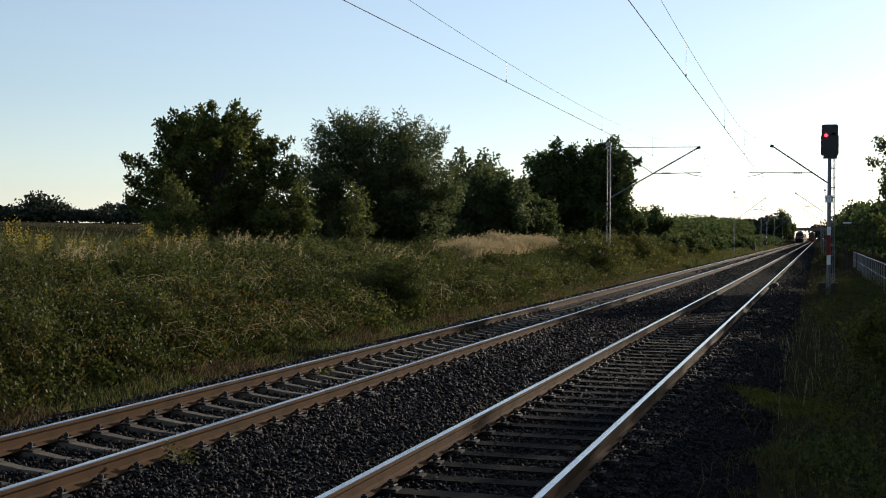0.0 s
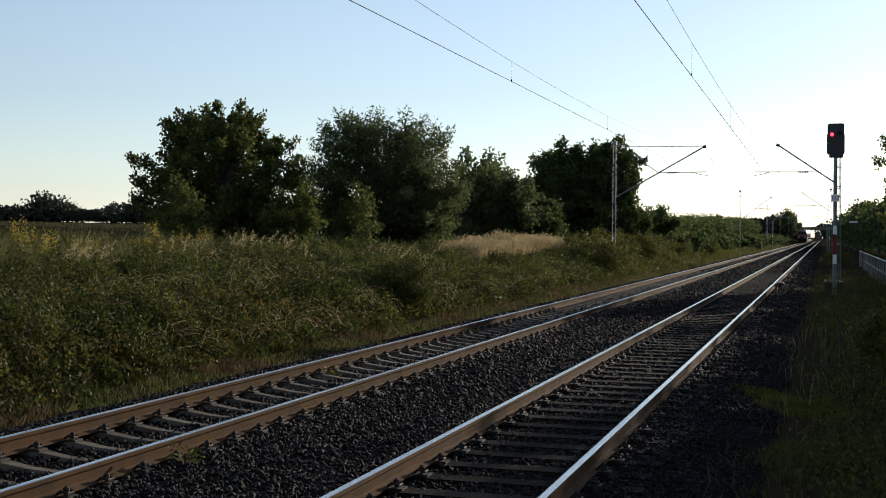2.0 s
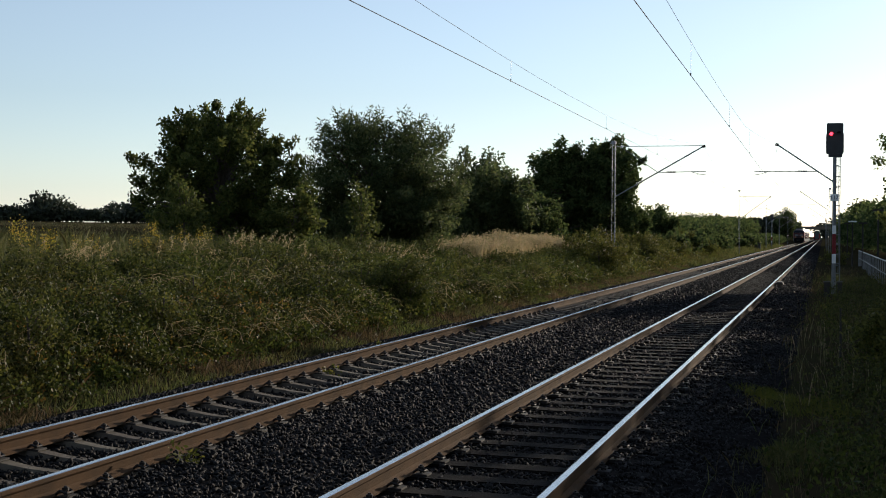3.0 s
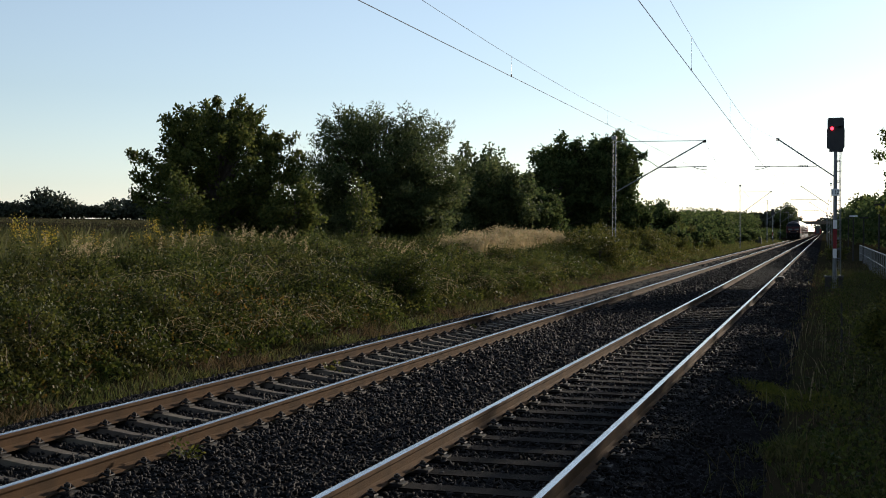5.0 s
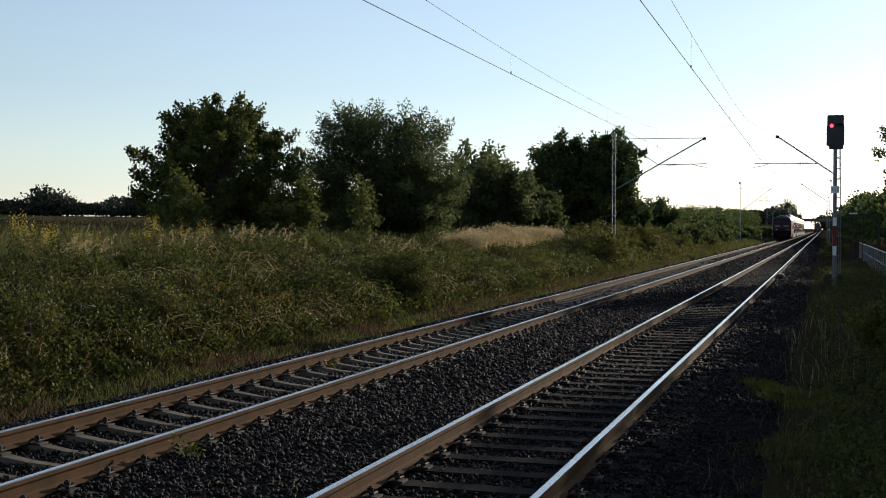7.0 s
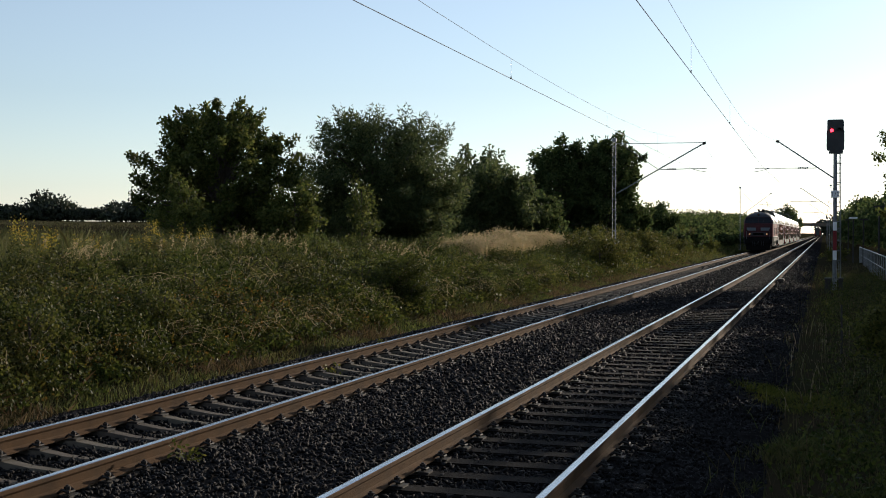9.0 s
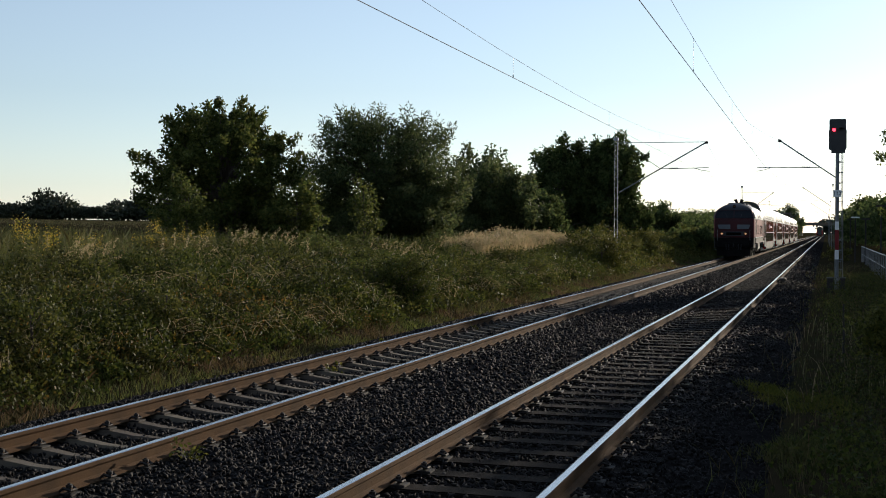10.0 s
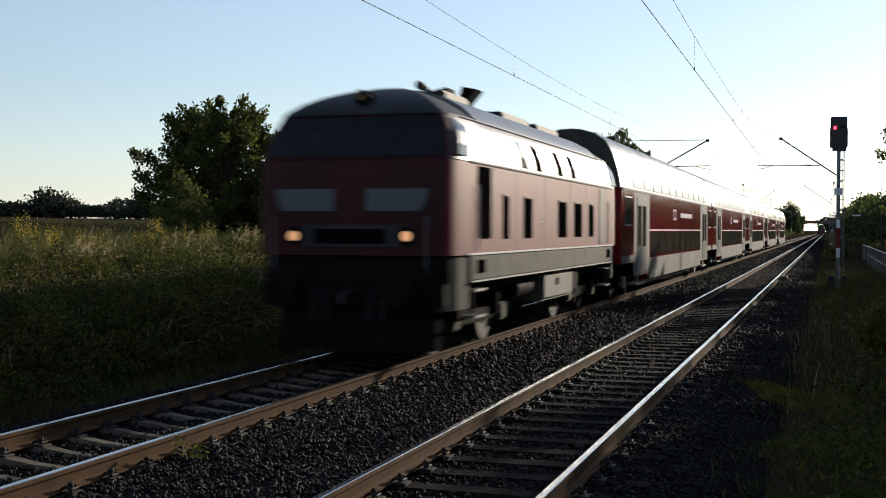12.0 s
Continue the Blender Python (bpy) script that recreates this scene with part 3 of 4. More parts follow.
def meadow():
    # rough grass behind and between the brambles
    p = scatter(90000, -28, -10.6, 9, 118, 1.4)
    p = p[rng.uniform(0, 1, len(p)) < np.clip((-10.2 - p[:, 0]) / 5, 0.02, 0.9) * (0.2 + patches(p, 0.5, 2.0))]
    stuff("meadow_grass", blades(p, np.where(p[:, 0] < -12.6, 0.68, 0.48), 0.45, 0.007), 5, GRASS, "tall green and yellowing meadow grass on the bank")
    p = scatter(42000, -150, -27, 60, 330)
    stuff("field_stubble", blades(p, 0.16, 0.5, 0.06), 5, FIELDSTRAW, "sunlit pale stubble on the far field", "field")
    # tall green herbs along the crest
    c = scatter(260, -16.2, -14.4, 17, 45)
    q = np.repeat(c, 40, 0) + rng.normal(size=(len(c) * 40, 3)) * np.array([0.06, 0.06, 0])
    q[:, 2] += rng.uniform(0.1, 0.85, len(q)) * np.repeat(rng.uniform(0.6, 1.1, len(c)), 40)
    stuff("crest_herbs", leaves(q, 0.09, -0.8, 0.22), 4, GRASS, "upright green herbs on the crest of the bank", "weeds")
    # brambles
    mounds("near_brambles", 1650, -14.6, -9.6, 9, 27, 1.2, 0.42, 0.62, 150, 0.062, BRAMBLE, "dark green bramble thicket covering the bank", 0.35, 1.0, "brambles")
    mounds("near_weeds", 1250, -14.8, -9.7, 9, 28, 1.2, 0.34, 0.66, 110, 0.050, HERB, "yellow-green leafy weeds among the brambles", 0.05, 4.0)
    mounds("near_turning_leaves", 420, -12.0, -9.6, 9, 26, 1.2, 0.30, 0.60, 60, 0.052, TURNING, "yellowing bramble leaves on the bank", 0.0, 6.0, "brambles")
    mounds("brambles", 2000, -15.0, -9.75, 26, 66, 1.2, 0.50, 0.62, 90, 0.085, BRAMBLE, "dark green bramble thicket covering the bank", 0.30, 1.5, "brambles")
    mounds("weeds", 1700, -15.5, -9.8, 26, 80, 1.2, 0.45, 0.50, 80, 0.080, HERB, "yellow-green leafy weeds among the brambles", 0.1, 4.5)
    mounds("far_weeds", 1600, -16.0, -9.8, 60, 130, 1.2, 0.7, 0.7, 60, 0.13, HERB, "leafy weeds on the bank further down the line", 0.3, 3.5)
    # dry grass at the foot of the bank
    p = scatter(12000, -10.5, -9.2, 9, 118, 1.4)
    p = p[rng.uniform(0, 1, len(p)) < 1.3 * patches(p, 0.9, 5.0) ** 2]
    stuff("dry_grass", blades(p, 0.26, 1.2, 0.003), 5, STRAW, "dry brown grass at the foot of the bank")
    p = scatter(24000, -9.95, -8.9, 9, 95, 1.5)
    dry = patches(p, 0.9, 9.0) > 0.62
    stuff("foot_grass", blades(p[~dry], 0.13, 0.7, 0.006), 5, GRASS, "short grass and moss at the foot of the bank")
    stuff("foot_straw", blades(p[dry], 0.18, 0.9, 0.004), 5, STRAW, "reddish brown dry stalks at the foot of the bank")
    p = scatter(9000, -11.2, -8.8, 90, 300, 1.4)
    stuff("far_foot_grass", blades(p, 0.4, 0.6, 0.03), 5, GRASS, "rough grass along the far track")
    # pale stalks that hang over the bank
    for x, y, n, lift in ((-9.95, 18.9, 75, 0.0), (-9.85, 20.4, 50, 0.0), (-9.8, 16.6, 34, 0.0), (-9.7, 22.8, 50, 0.0), (-10.0, 26.0, 46, 0.1), (-9.9, 31.0, 60, 0.1), (-9.9, 36.0, 70, 0.1), (-11.9, 19.6, 60, 0.42), (-11.3, 22.3, 46, 0.4), (-12.6, 24.5, 40, 0.35)):
        arching(int(n * 0.36), x - 0.5, x + 0.4, y - 1.3, y + 1.3, lift + 0.22, 0.75, 0.0032, (0.7, 0.55), REED, "bent_straw", "bent pale straw hanging over the bank")
    arching(1000, -13.8, -9.7, 11, 50, 0.38, 0.6, 0.0022, (0.7, -0.4), REED, "leaning_grass", "long pale grass stalks leaning over the weeds", 1.2)
    # blond reeds
    p = scatter(9500, -14.5, -12.8, 46, 68)
    q = np.repeat(p[:3400], 3, 0) + rng.normal(size=(10200, 3)) * np.array([0.06, 0.06, 0.10]) + np.array([0, 0, 0.9])
    stuff("reed_plumes", leaves(q, 0.13, narrow=0.25), 4, REED, "feathery blond plumes of the reeds", "reeds")
    stuff("blond_reeds", blades(p, 0.98, 0.12, 0.010), 5, REED, "stand of blond dry reed grass", "reeds")
    # tall plumes in groups along the crest
    for x, y, n in ((-14.5, 21.4, 14), (-14.9, 22.6, 8), (-15.3, 21.2, 4), (-14.5, 29.3, 15), (-14.3, 31.0, 10), (-14.6, 27.0, 5), (-13.9, 38.0, 14), (-13.8, 41.0, 14), (-14.2, 24.6, 5)):
        p = scatter(n, x - 0.5, x + 0.5, y - 0.9, y + 0.9)
        tall = rng.uniform(0.55, 0.95, (n, 1))
        lean = rng.normal(0, 0.10, (n, 3)) * np.array([1, 1, 0]) + np.array([0.10, -0.04, 0])
        k = rng.uniform(0, 1, (n, 44, 1))
        q = p[:, None] + np.array([0, 0, 1.0]) * tall[:, None] * (0.72 + 0.34 * k) + lean[:, None] * (0.6 + 1.6 * k * k) + rng.normal(0, 0.010, (n, 44, 3))
        stuff("grass_plumes", leaves(q.reshape(-1, 3), 0.055, narrow=0.25), 4, REED, "pale nodding grass plumes on the crest of the bank", "grass")
        stuff("plume_stalks", blades(np.repeat(p, 3, 0) + rng.normal(0, 0.03, (n * 3, 3)) * np.array([1, 1, 0]), 0.75, 0.12, 0.004), 5, GRASS, "stalks of the tall grass on the crest", "grass")
    # verge on the near side
    p = scatter(26000, -1.1, 4.5, 8.5, 85, 1.8)
    p = p[rng.uniform(0, 1, len(p)) < np.clip((p[:, 0] + 1.0) / 1.5, 0.01, 1) * (0.05 + 1.1 * patches(p, 1.2, 6.0) ** 2)]
    p[:, 2] = np.maximum(p[:, 2], np.interp(p[:, 0], [-1.3, -0.75, -0.35, -0.3], [-0.2, -0.33, -0.45, -1]))
    stuff("verge_grass", blades(p[::2], 0.32, 0.5, 0.004), 5, STRAW, "rough dry grass on the shaded verge beside the track")
    stuff("verge_green", blades(p[1::2], 0.28, 0.6, 0.004), 5, GRASS, "green grass on the shaded verge beside the track")
    p = scatter(300, -0.75, 0.9, 16, 30)
    p = p[patches(p, 1.5, 4.0) > 0.62]
    stuff("verge_seed_stalks", blades(p, 0.55, 0.35, 0.0022), 5, REED, "thin pale seed stalks on the verge", "grass")
    mounds_at = scatter(1000, 0.0, 4.5, 9, 60, 1.6)
    q = np.repeat(mounds_at, 60, 0) + rng.normal(size=(1000 * 60, 3)) * np.array([0.22, 0.22, 0])
    q[:, 2] += rng.uniform(0.02, 0.55, len(q)) * np.repeat(0.3 + patches(mounds_at, 1.3, 2.0), 60)
    stuff("verge_weeds", leaves(q, 0.050, narrow=0.6), 4, BRAMBLE, "dark leafy weeds on the shaded verge", "weeds")
    c = scatter(60, -1.1, 0.3, 15.2, 18.2)
    c = c[rng.uniform(0, 1, 60) < np.clip(1.2 - np.abs(c[:, 1] - 16.9 + 0.9 * c[:, 0]) * 0.9, 0.05, 1)]
    p = np.repeat(c, 150, 0) + rng.normal(size=(len(c) * 150, 3)) * np.array([0.13, 0.16, 0])
    p[:, 2] = np.maximum(p[:, 2], np.interp(p[:, 0], [-1.3, -0.75, -0.35], [-0.22, -0.34, -0.44]))
    stuff("verge_tuft", blades(p, 0.09, 0.9, 0.003), 5, MOSS, "green moss and grass on the ballast edge, coloured bright as if sunlit")
    p = scatter(7000, -1.0, 0.6, 9.5, 14.0)
    p = p[patches(p, 1.6, 2.0) > 0.6]
    stuff("verge_sprouts", blades(p, 0.16, 0.8, 0.005), 5, GRASS, "scattered green sprouts on the verge")


meadow()
r2 = np.random.default_rng(77)
for k in range(40):
    y = 11 + 42 * (k / 40) ** 1.15 + r2.uniform(-0.6, 0.6)
    x = -9.9 - r2.uniform(0, 1) ** 1.3 * 4.4
    tree("weed_clump", "leafy weed clump on the bank", x, y, r2.uniform(0.55, 1.15), r2.uniform(0.35, 0.75), 0.0, (HERB, BRAMBLE, OAK, BRAMBLE)[k % 4], 0.062, 1700, 0.015, 26, 0.15,
         "weed clumps on the bank", seed=300 + k, category="weeds", taper=0.35)
for x, y, h in ((-7.06, 17.1, 0.2), (-7.24, 25.3, 0.22), (-5.52, 9.9, 0.3), (-7.98, 21.6, 0.2)):
    tree("track_weed", "small weed growing in the ballast", x, y, h + 0.25, 0.14, 0.1, HERB, 0.05, 160, 0.006, 10, 0.05, "weeds in the ballast", seed=int(y * 10), category="weed")
for k in range(21):
    y = 59 + k * 3.0 + r2.uniform(-1, 1)
    tree("bank_bush", "mid-green leafy bush on the railway bank", -10.5 - r2.uniform(0, 1.7), y, r2.uniform(1.0, 1.9), r2.uniform(0.9, 1.4), 0.0, HERB, 0.11, 5200, 0.03, 40, 0.24,
         "bushes along the bank", seed=100 + k, category="bush")
tree("sapling", "slender sapling with upright twigs", -15.8, 41.0, 3.0, 0.55, 0.1, OAK, 0.10, 2600, 0.04, 30, 0.2, seed=31, category="sapling")
tree("bush", "dark green bush on the bank", -10.4, 29.6, 1.25, 0.8, 0.0, BRAMBLE, 0.055, 12000, 0.03, 70, 0.16, seed=32, category="bush")
tree("bush", "dark green bush on the bank", -11.9, 31.0, 1.0, 0.6, 0.0, BRAMBLE, 0.055, 7000, 0.03, 50, 0.15, seed=36, category="bush")
tree("verge_bush", "leafy bush on the shaded verge", 1.15, 20.6, 1.35, 0.6, 0.0, HERB, 0.08, 5000, 0.03, 34, 0.2, seed=33, category="bush")
tree("verge_bush", "leafy bush on the shaded verge", 1.75, 16.5, 1.2, 0.7, 0.0, BRAMBLE, 0.08, 6000, 0.03, 34, 0.2, seed=34, category="bush")
tree("verge_bush", "sunlit yellow-green bush beside the far verge", 0.95, 104.0, 1.3, 0.9, 0.0, HERB, 0.12, 4000, 0.03, 30, 0.25, seed=35, category="bush")


def goldenrod(x, y, h, seed):
    r = np.random.default_rng(seed)
    t = thing("goldenrod", "goldenrod plant with yellow flower plumes", "wildflower", pose(x, y, float(lie(x, y))), "goldenrods on the bank")
    stem, q, g = Shape(), [], []
    for k in range(6):
        a = Vector((r.normal(0, 0.12), r.normal(0, 0.12), 0))
        b = a + Vector((r.normal(0, 0.12), r.normal(0, 0.12), h * r.uniform(0.75, 1.0)))
        stem.tube([a, b], [0.006, 0.003], 4)
        s = r.uniform(0.2, 0.85, (40, 1))
        g.append(np.array(a)[None] * (1 - s) + np.array(b)[None] * s)
        q.append(np.array(b)[None] + r.normal(size=(30, 3)) * np.array([0.045, 0.045, 0.09]))
    part("stem", stem, HERB, t)
    tagged(part("foliage", bulk("foliage", leaves(np.concatenate(g), 0.10, narrow=0.25), 4, HERB), HERB, t), kind="stuff")
    tagged(part("flower", bulk("flower", leaves(np.concatenate(q), 0.04, narrow=0.7), 4, YELLOW), YELLOW, t, "yellow flower plumes"), kind="stuff")


for k, (x, y, h) in enumerate([(-15.6, 21.0, 1.15), (-15.2, 21.5, 0.9), (-16.0, 22.0, 1.0), (-16.5, 28.0, 1.15), (-16.2, 28.5, 0.95), (-16.2, 30.2, 0.95), (-15.8, 26.0, 0.6), (-16.6, 25.0, 0.65)]):
    goldenrod(x, y, h, 50 + k)


# ---- overhead line ----
def lattice_mast(x, y, height, side, label):
    """A flat lattice mast with a bracket arm; side: +1 when the track is to its right."""
    z0 = float(lie(x, y)) - 0.2
    t = thing("catenary_mast", label, "catenary mast", pose(x, y, 0), "masts of the overhead line")
    for s in (-1, 1):
        leg = Shape().loft([[(s * w + dx * e * (1 if s == side else 0.5), dy * e, z) for dx, dy in ((-1, -1), (1, -1), (1, 1), (-1, 1))] for z, w, e in ((z0, 0.085, 0.028), (height, 0.07, 0.022))])
        part("mast_leg", leg, GALV, t)
    for z in np.arange(z0 + 0.5, height, 0.55):
        part("lattice_rung", Shape().box(-0.08, 0.08, -0.012, 0.012, z - 0.02, z + 0.02), GALV, t)
    part("mast_cap", Shape().box(-0.12, 0.12, -0.10, 0.10, height - 0.02, height + 0.14), GALV, t, bevel=0.01)
    return t


def arm(t, side, reach, z_foot, z_tip, z_reg, x_reg, x_end, stayed=True):
    """The bracket: slanted tube, top stay, registration arm and insulators (mast at x = 0)."""
    p = lambda x, z: (side * x, 0, z)
    part("bracket_tube", Shape().tube([p(0.15, z_foot), p(reach, z_tip)], 0.035, 7), GALV, t)
    if stayed:
        part("stay", Shape().tube([p(0.1, z_tip + 0.06), p(reach, z_tip + 0.03)], 0.018, 5), GALV, t)
    part("registration_arm", Shape().tube([p(x_reg, z_reg), p(x_end, z_reg + 0.03)], 0.022, 6), GALV, t)
    part("steady_arm", Shape().tube([p(x_end - 0.75, z_reg + 0.02), p(x_end - 0.35, z_reg - 0.10), p(x_end + 0.05, z_reg - 0.16)], 0.014, 5), GALV, t)
    if stayed:
        part("hanger_wire", Shape().tube([p(0.4, z_tip), p(x_reg, z_reg)], 0.017, 5), WIRE, t)
    ins = Shape()
    for k in range(6):
        a = Vector(p(x_reg + 0.45 + k * 0.08, z_reg + 0.01))
        ins.tube([a, a + Vector((side * 0.05, 0, 0))], 0.05, 8)
    part("insulator", ins, PORCELAIN, t, "ribbed brown insulator")
    clamp = Shape().tube([p(reach - 0.06, z_tip - 0.02), p(reach + 0.10, z_tip + 0.02)], 0.07, 8)
    part("wire_clamp", clamp, IRON, t)


for x, y, top in ((-10.52, 63.9, 6.72), (-9.4, 147.0, 7.2), (-9.4, 218.0, 7.2), (-9.6, 290.0, 7.2), (-9.6, 360.0, 7.2)):
    m = lattice_mast(x, y, top, 1, "grey steel lattice mast with a bracket arm")
    reach = -5.90 - x
    arm(m, 1, reach, 3.98, 6.52, 5.20, reach * 0.5, reach + 0.14)
for y in (63.6, 131.0, 200.0, 268.0, 336.0):
    m = lattice_mast(0.64, y, 6.75, -1, "grey steel lattice mast with a bracket arm")
    arm(m, -1, 2.87, 4.62, 6.52, 5.16, 0.98, 4.0, False)


def wires(name, spans, x_mid, stagger, x_mast, z_contact, z_carrier, droop, label):
    """Contact wire, carrier wire that hangs between the masts, and droppers; spans: y of the masts."""
    t = thing(name, label, "overhead line")
    low, up = [], []
    for k, (a, b) in enumerate(zip(spans[:-1], spans[1:])):
        side = stagger if k % 2 else -stagger
        for s in np.linspace(0, 1, 17)[:-1]:
            y = a + (b - a) * s
            x = x_mid + side * (2 * s - 1)
            hang = z_carrier - droop * 4 * s * (1 - s)
            low.append((x, y, z_contact))
            up.append((x_mast + (x - x_mast) * min(4 * s, 1, 4 - 4 * s), y, hang))
        if k < 3:
            n = max(2, int((b - a) / 11.3))
            for q in range(1, n):
                s = q / n
                x, y = x_mid + side * (2 * s - 1), a + (b - a) * s
                d = part("dropper", Shape().tube([(x, y, z_carrier - droop * 4 * s * (1 - s)), (x, y, z_contact)], 0.0035, 4), WIRE, t)
                part("dropper_clamp", Shape().tube([(x, y, z_contact - 0.01), (x, y, z_contact + 0.05)], 0.014, 5), IRON, d)
    part("contact_wire", Shape().tube(low, 0.0075, 5), WIRE, t)
    part("carrier_wire", Shape().tube(up, 0.0045, 5), WIRE, t)


wires("overhead_line", [1.0, 63.9, 147.0, 218.0, 290.0, 360.0], -6.60, 0.05, -5.9, 5.30, 6.58, 0.88, "thin contact line with droppers over the far track")
wires("overhead_line", [1.0, 63.6, 131.0, 200.0, 268.0, 336.0], -2.73, 0.26, -2.25, 5.28, 6.52, 0.57, "thin contact line with droppers over the near track")


# ---- main signal ----
def signal(x0, y0, lift, red, label):
    t = thing("railway_signal", label, "railway signal", pose(x0, y0, lift))
    t.scale = (1.1875, 1.1875, 1.1875)
    h = Shape()
    h.loft([[(x, y, z) for x, z in ((-0.25, 4.66), (0.25, 4.66), (0.28, 4.72), (0.28, 5.28), (0.262, 5.34), (0.262, 5.64), (0.23, 5.68), (-0.23, 5.68), (-0.262, 5.64), (-0.262, 5.34), (-0.28, 5.28), (-0.28, 4.72))] for y in (-0.06, 0.12)])
    part("signal_head", h, BLACK, t, "black signal screen", bevel=0.012)
    for x, z, lit in ((-0.12, 5.32, 1), (0.12, 5.32, 0)):
        if lit and red:
            l = Shape().tube([(x, -0.10, z), (x, -0.065, z)], 0.055, 14)
            part("red_lamp", l, REDLAMP, t, "glowing red lamp")
        hood = Shape()
        n = 10
        hood.loft([[(x + r * math.cos(a), y, z + r * math.sin(a)) for a in np.linspace(0.1, math.pi - 0.1, n)] +
                   [(x + (r - 0.008) * math.cos(a), y, z + (r - 0.008) * math.sin(a)) for a in np.linspace(math.pi - 0.1, 0.1, n)] for y, r in ((-0.22, 0.085), (-0.06, 0.085))])
        part("lamp_hood", hood, BLACK, t)
    part("mast", Shape().tube([(0, 0.02, -0.5), (0, 0.02, 4.6)], [0.075, 0.06], 10), GALV, t)
    part("mast_collar", Shape().box(-0.2, 0.24, -0.05, 0.1, 4.56, 4.66), BLACK, t)
    lad = Shape()
    lad.tube([(0.19, 0.06, 0.3), (0.17, 0.06, 4.6)], 0.016, 5)
    for z in np.arange(0.4, 4.6, 0.32):
        lad.tube([(0, 0.06, z), (0.19, 0.06, z)], 0.014, 5)
    part("ladder", lad, GALV, t, "narrow climbing rungs")
    for z0, z1, m in ((2.02, 2.30, WHITE), (1.36, 2.02, FADED), (1.05, 1.36, WHITE)):
        part("mast_sheet", Shape().box(-0.062, 0.062, -0.085, -0.07, z0 + 0.003, z1), m, t)
    if red:
        plate = part("number_plate_sign", Shape().box(-0.13, 0.13, -0.10, -0.085, 3.10, 3.34), WHITE, t, "white plate with dark digits", bevel=0.004)
        txt = bpy.data.curves.new("digits", "FONT")
        txt.body, txt.size, txt.align_x, txt.align_y, txt.extrude = "112", 0.17, "CENTER", "CENTER", 0.002
        txt.materials.append(BLACK)
        d = new("digits", txt)
        d.parent, d.matrix_basis = plate, pose(0, -0.104, 3.22, 90, 0, 0)
    part("foundation", Shape().box(-0.22, 0.22, -0.2, 0.2, -0.6, -0.25), CONCRETE, t, bevel=0.02)


signal(0.41, 50.34, -0.375, True, "black light signal showing red on a slim grey mast")
signal(-9.3, 240, -0.55, False, "dark light signal far down the line")


def cable_box(x, y, w, h):
    t = thing("cable_box", "small grey cable cabinet with a pale lid", "cable box", pose(x, y, float(lie(x, y))), "cable boxes by the signal")
    part("cabinet", Shape().box(-w / 2, w / 2, -0.14, 0.14, -0.05, h), IRON, t, bevel=0.015)
    part("lid", Shape().box(-w / 2 - 0.02, w / 2 + 0.02, -0.16, 0.16, h, h + 0.04), SIDEGREY, t, bevel=0.01)


cable_box(0.16, 48.5, 0.24, 0.55)
cable_box(0.61, 48.5, 0.19, 0.55)


def marker_post():
    ob = part("marker_post", Shape().tube([(0, 0, -0.2), (0.01, 0, 0.5), (0, 0, 1.0)], [0.02, 0.018, 0.015], 6), IRON, smooth=True, at=pose(0.30, 22.3, float(lie(0.30, 22.3))))
    tagged(ob, "thin dark post standing in the verge grass", "post")


marker_post()


def track_magnet():
    t = thing("track_magnet", "dark train-control magnet beside the rail", "track magnet", pose(-1.71, 53.1, 0))
    part("housing", Shape().box(-0.14, 0.14, -0.45, 0.45, -0.12, 0.02), IRON, t, bevel=0.03)
    part("bracket", Shape().box(-0.22, -0.14, -0.1, 0.1, -0.22, -0.05), IRON, t)


track_magnet()


def railing():
    t = thing("metal_railing", "grey tubular railing beside the path", "railing")
    ys = np.arange(40, 97, 2.0)
    part("top_rail", Shape().tube([(2.55, y, 0.9) for y in ys], 0.03, 6), GALV, t)
    part("lower_rail", Shape().tube([(2.55, y, 0.35) for y in ys], 0.02, 6), GALV, t)
    for y in ys:
        part("post", Shape().tube([(2.55, y, -0.4), (2.55, y, 0.9)], 0.028, 6), GALV, t)


railing()


def platform_lamp(x, y, h, head):
    t = thing("platform_lamp", "slim dark platform lamp with a flat head", "street lamp", pose(x, y, -0.3), "lamps along the path")
    part("pole", Shape().tube([(0, 0, -0.2), (0, 0, h)], [0.06, 0.045], 8), IRON, t)
    part("lamp_head", Shape().box(-0.3, 0.3, -0.15, 0.15, h, h + 0.10), head, t, "flat lamp head", bevel=0.02)


for x, y, h, head in ((2.07, 95, 3.3, WHITE), (3.0, 74, 3.7, IRON), (2.55, 87, 3.1, IRON), (2.3, 127, 3.5, IRON)):
    platform_lamp(x, y, h, head)


def overpass():
    t = thing("road_bridge", "grey concrete road bridge over the far tracks", "bridge", pose(0, 640, 0))
    part("deck", Shape().box(-60, 60, -4, 4, 5.5, 7.0), CONCRETE, t)
    for x in (-12, 6):
        part("pier", Shape().box(x - 0.8, x + 0.8, -3, 3, -0.6, 5.5), CONCRETE, t)
    for x in (-60, 60):
        part("abutment", Shape().box(x - 30, x + 30, -6, 6, -0.6, 6.2), SOIL, t)


overpass()


def relay_cabinet():
    t = thing("relay_cabinet", "pale grey relay cabinet beside the far track", "cabinet", pose(-9.7, 196, float(lie(-9.7, 196))))
    part("cabinet_body", Shape().box(-0.45, 0.45, -0.3, 0.3, -0.05, 1.1), SIDEGREY, t, bevel=0.03)
    part("cabinet_roof", Shape().box(-0.5, 0.5, -0.35, 0.35, 1.1, 1.17), GALV, t, bevel=0.02)


relay_cabinet()


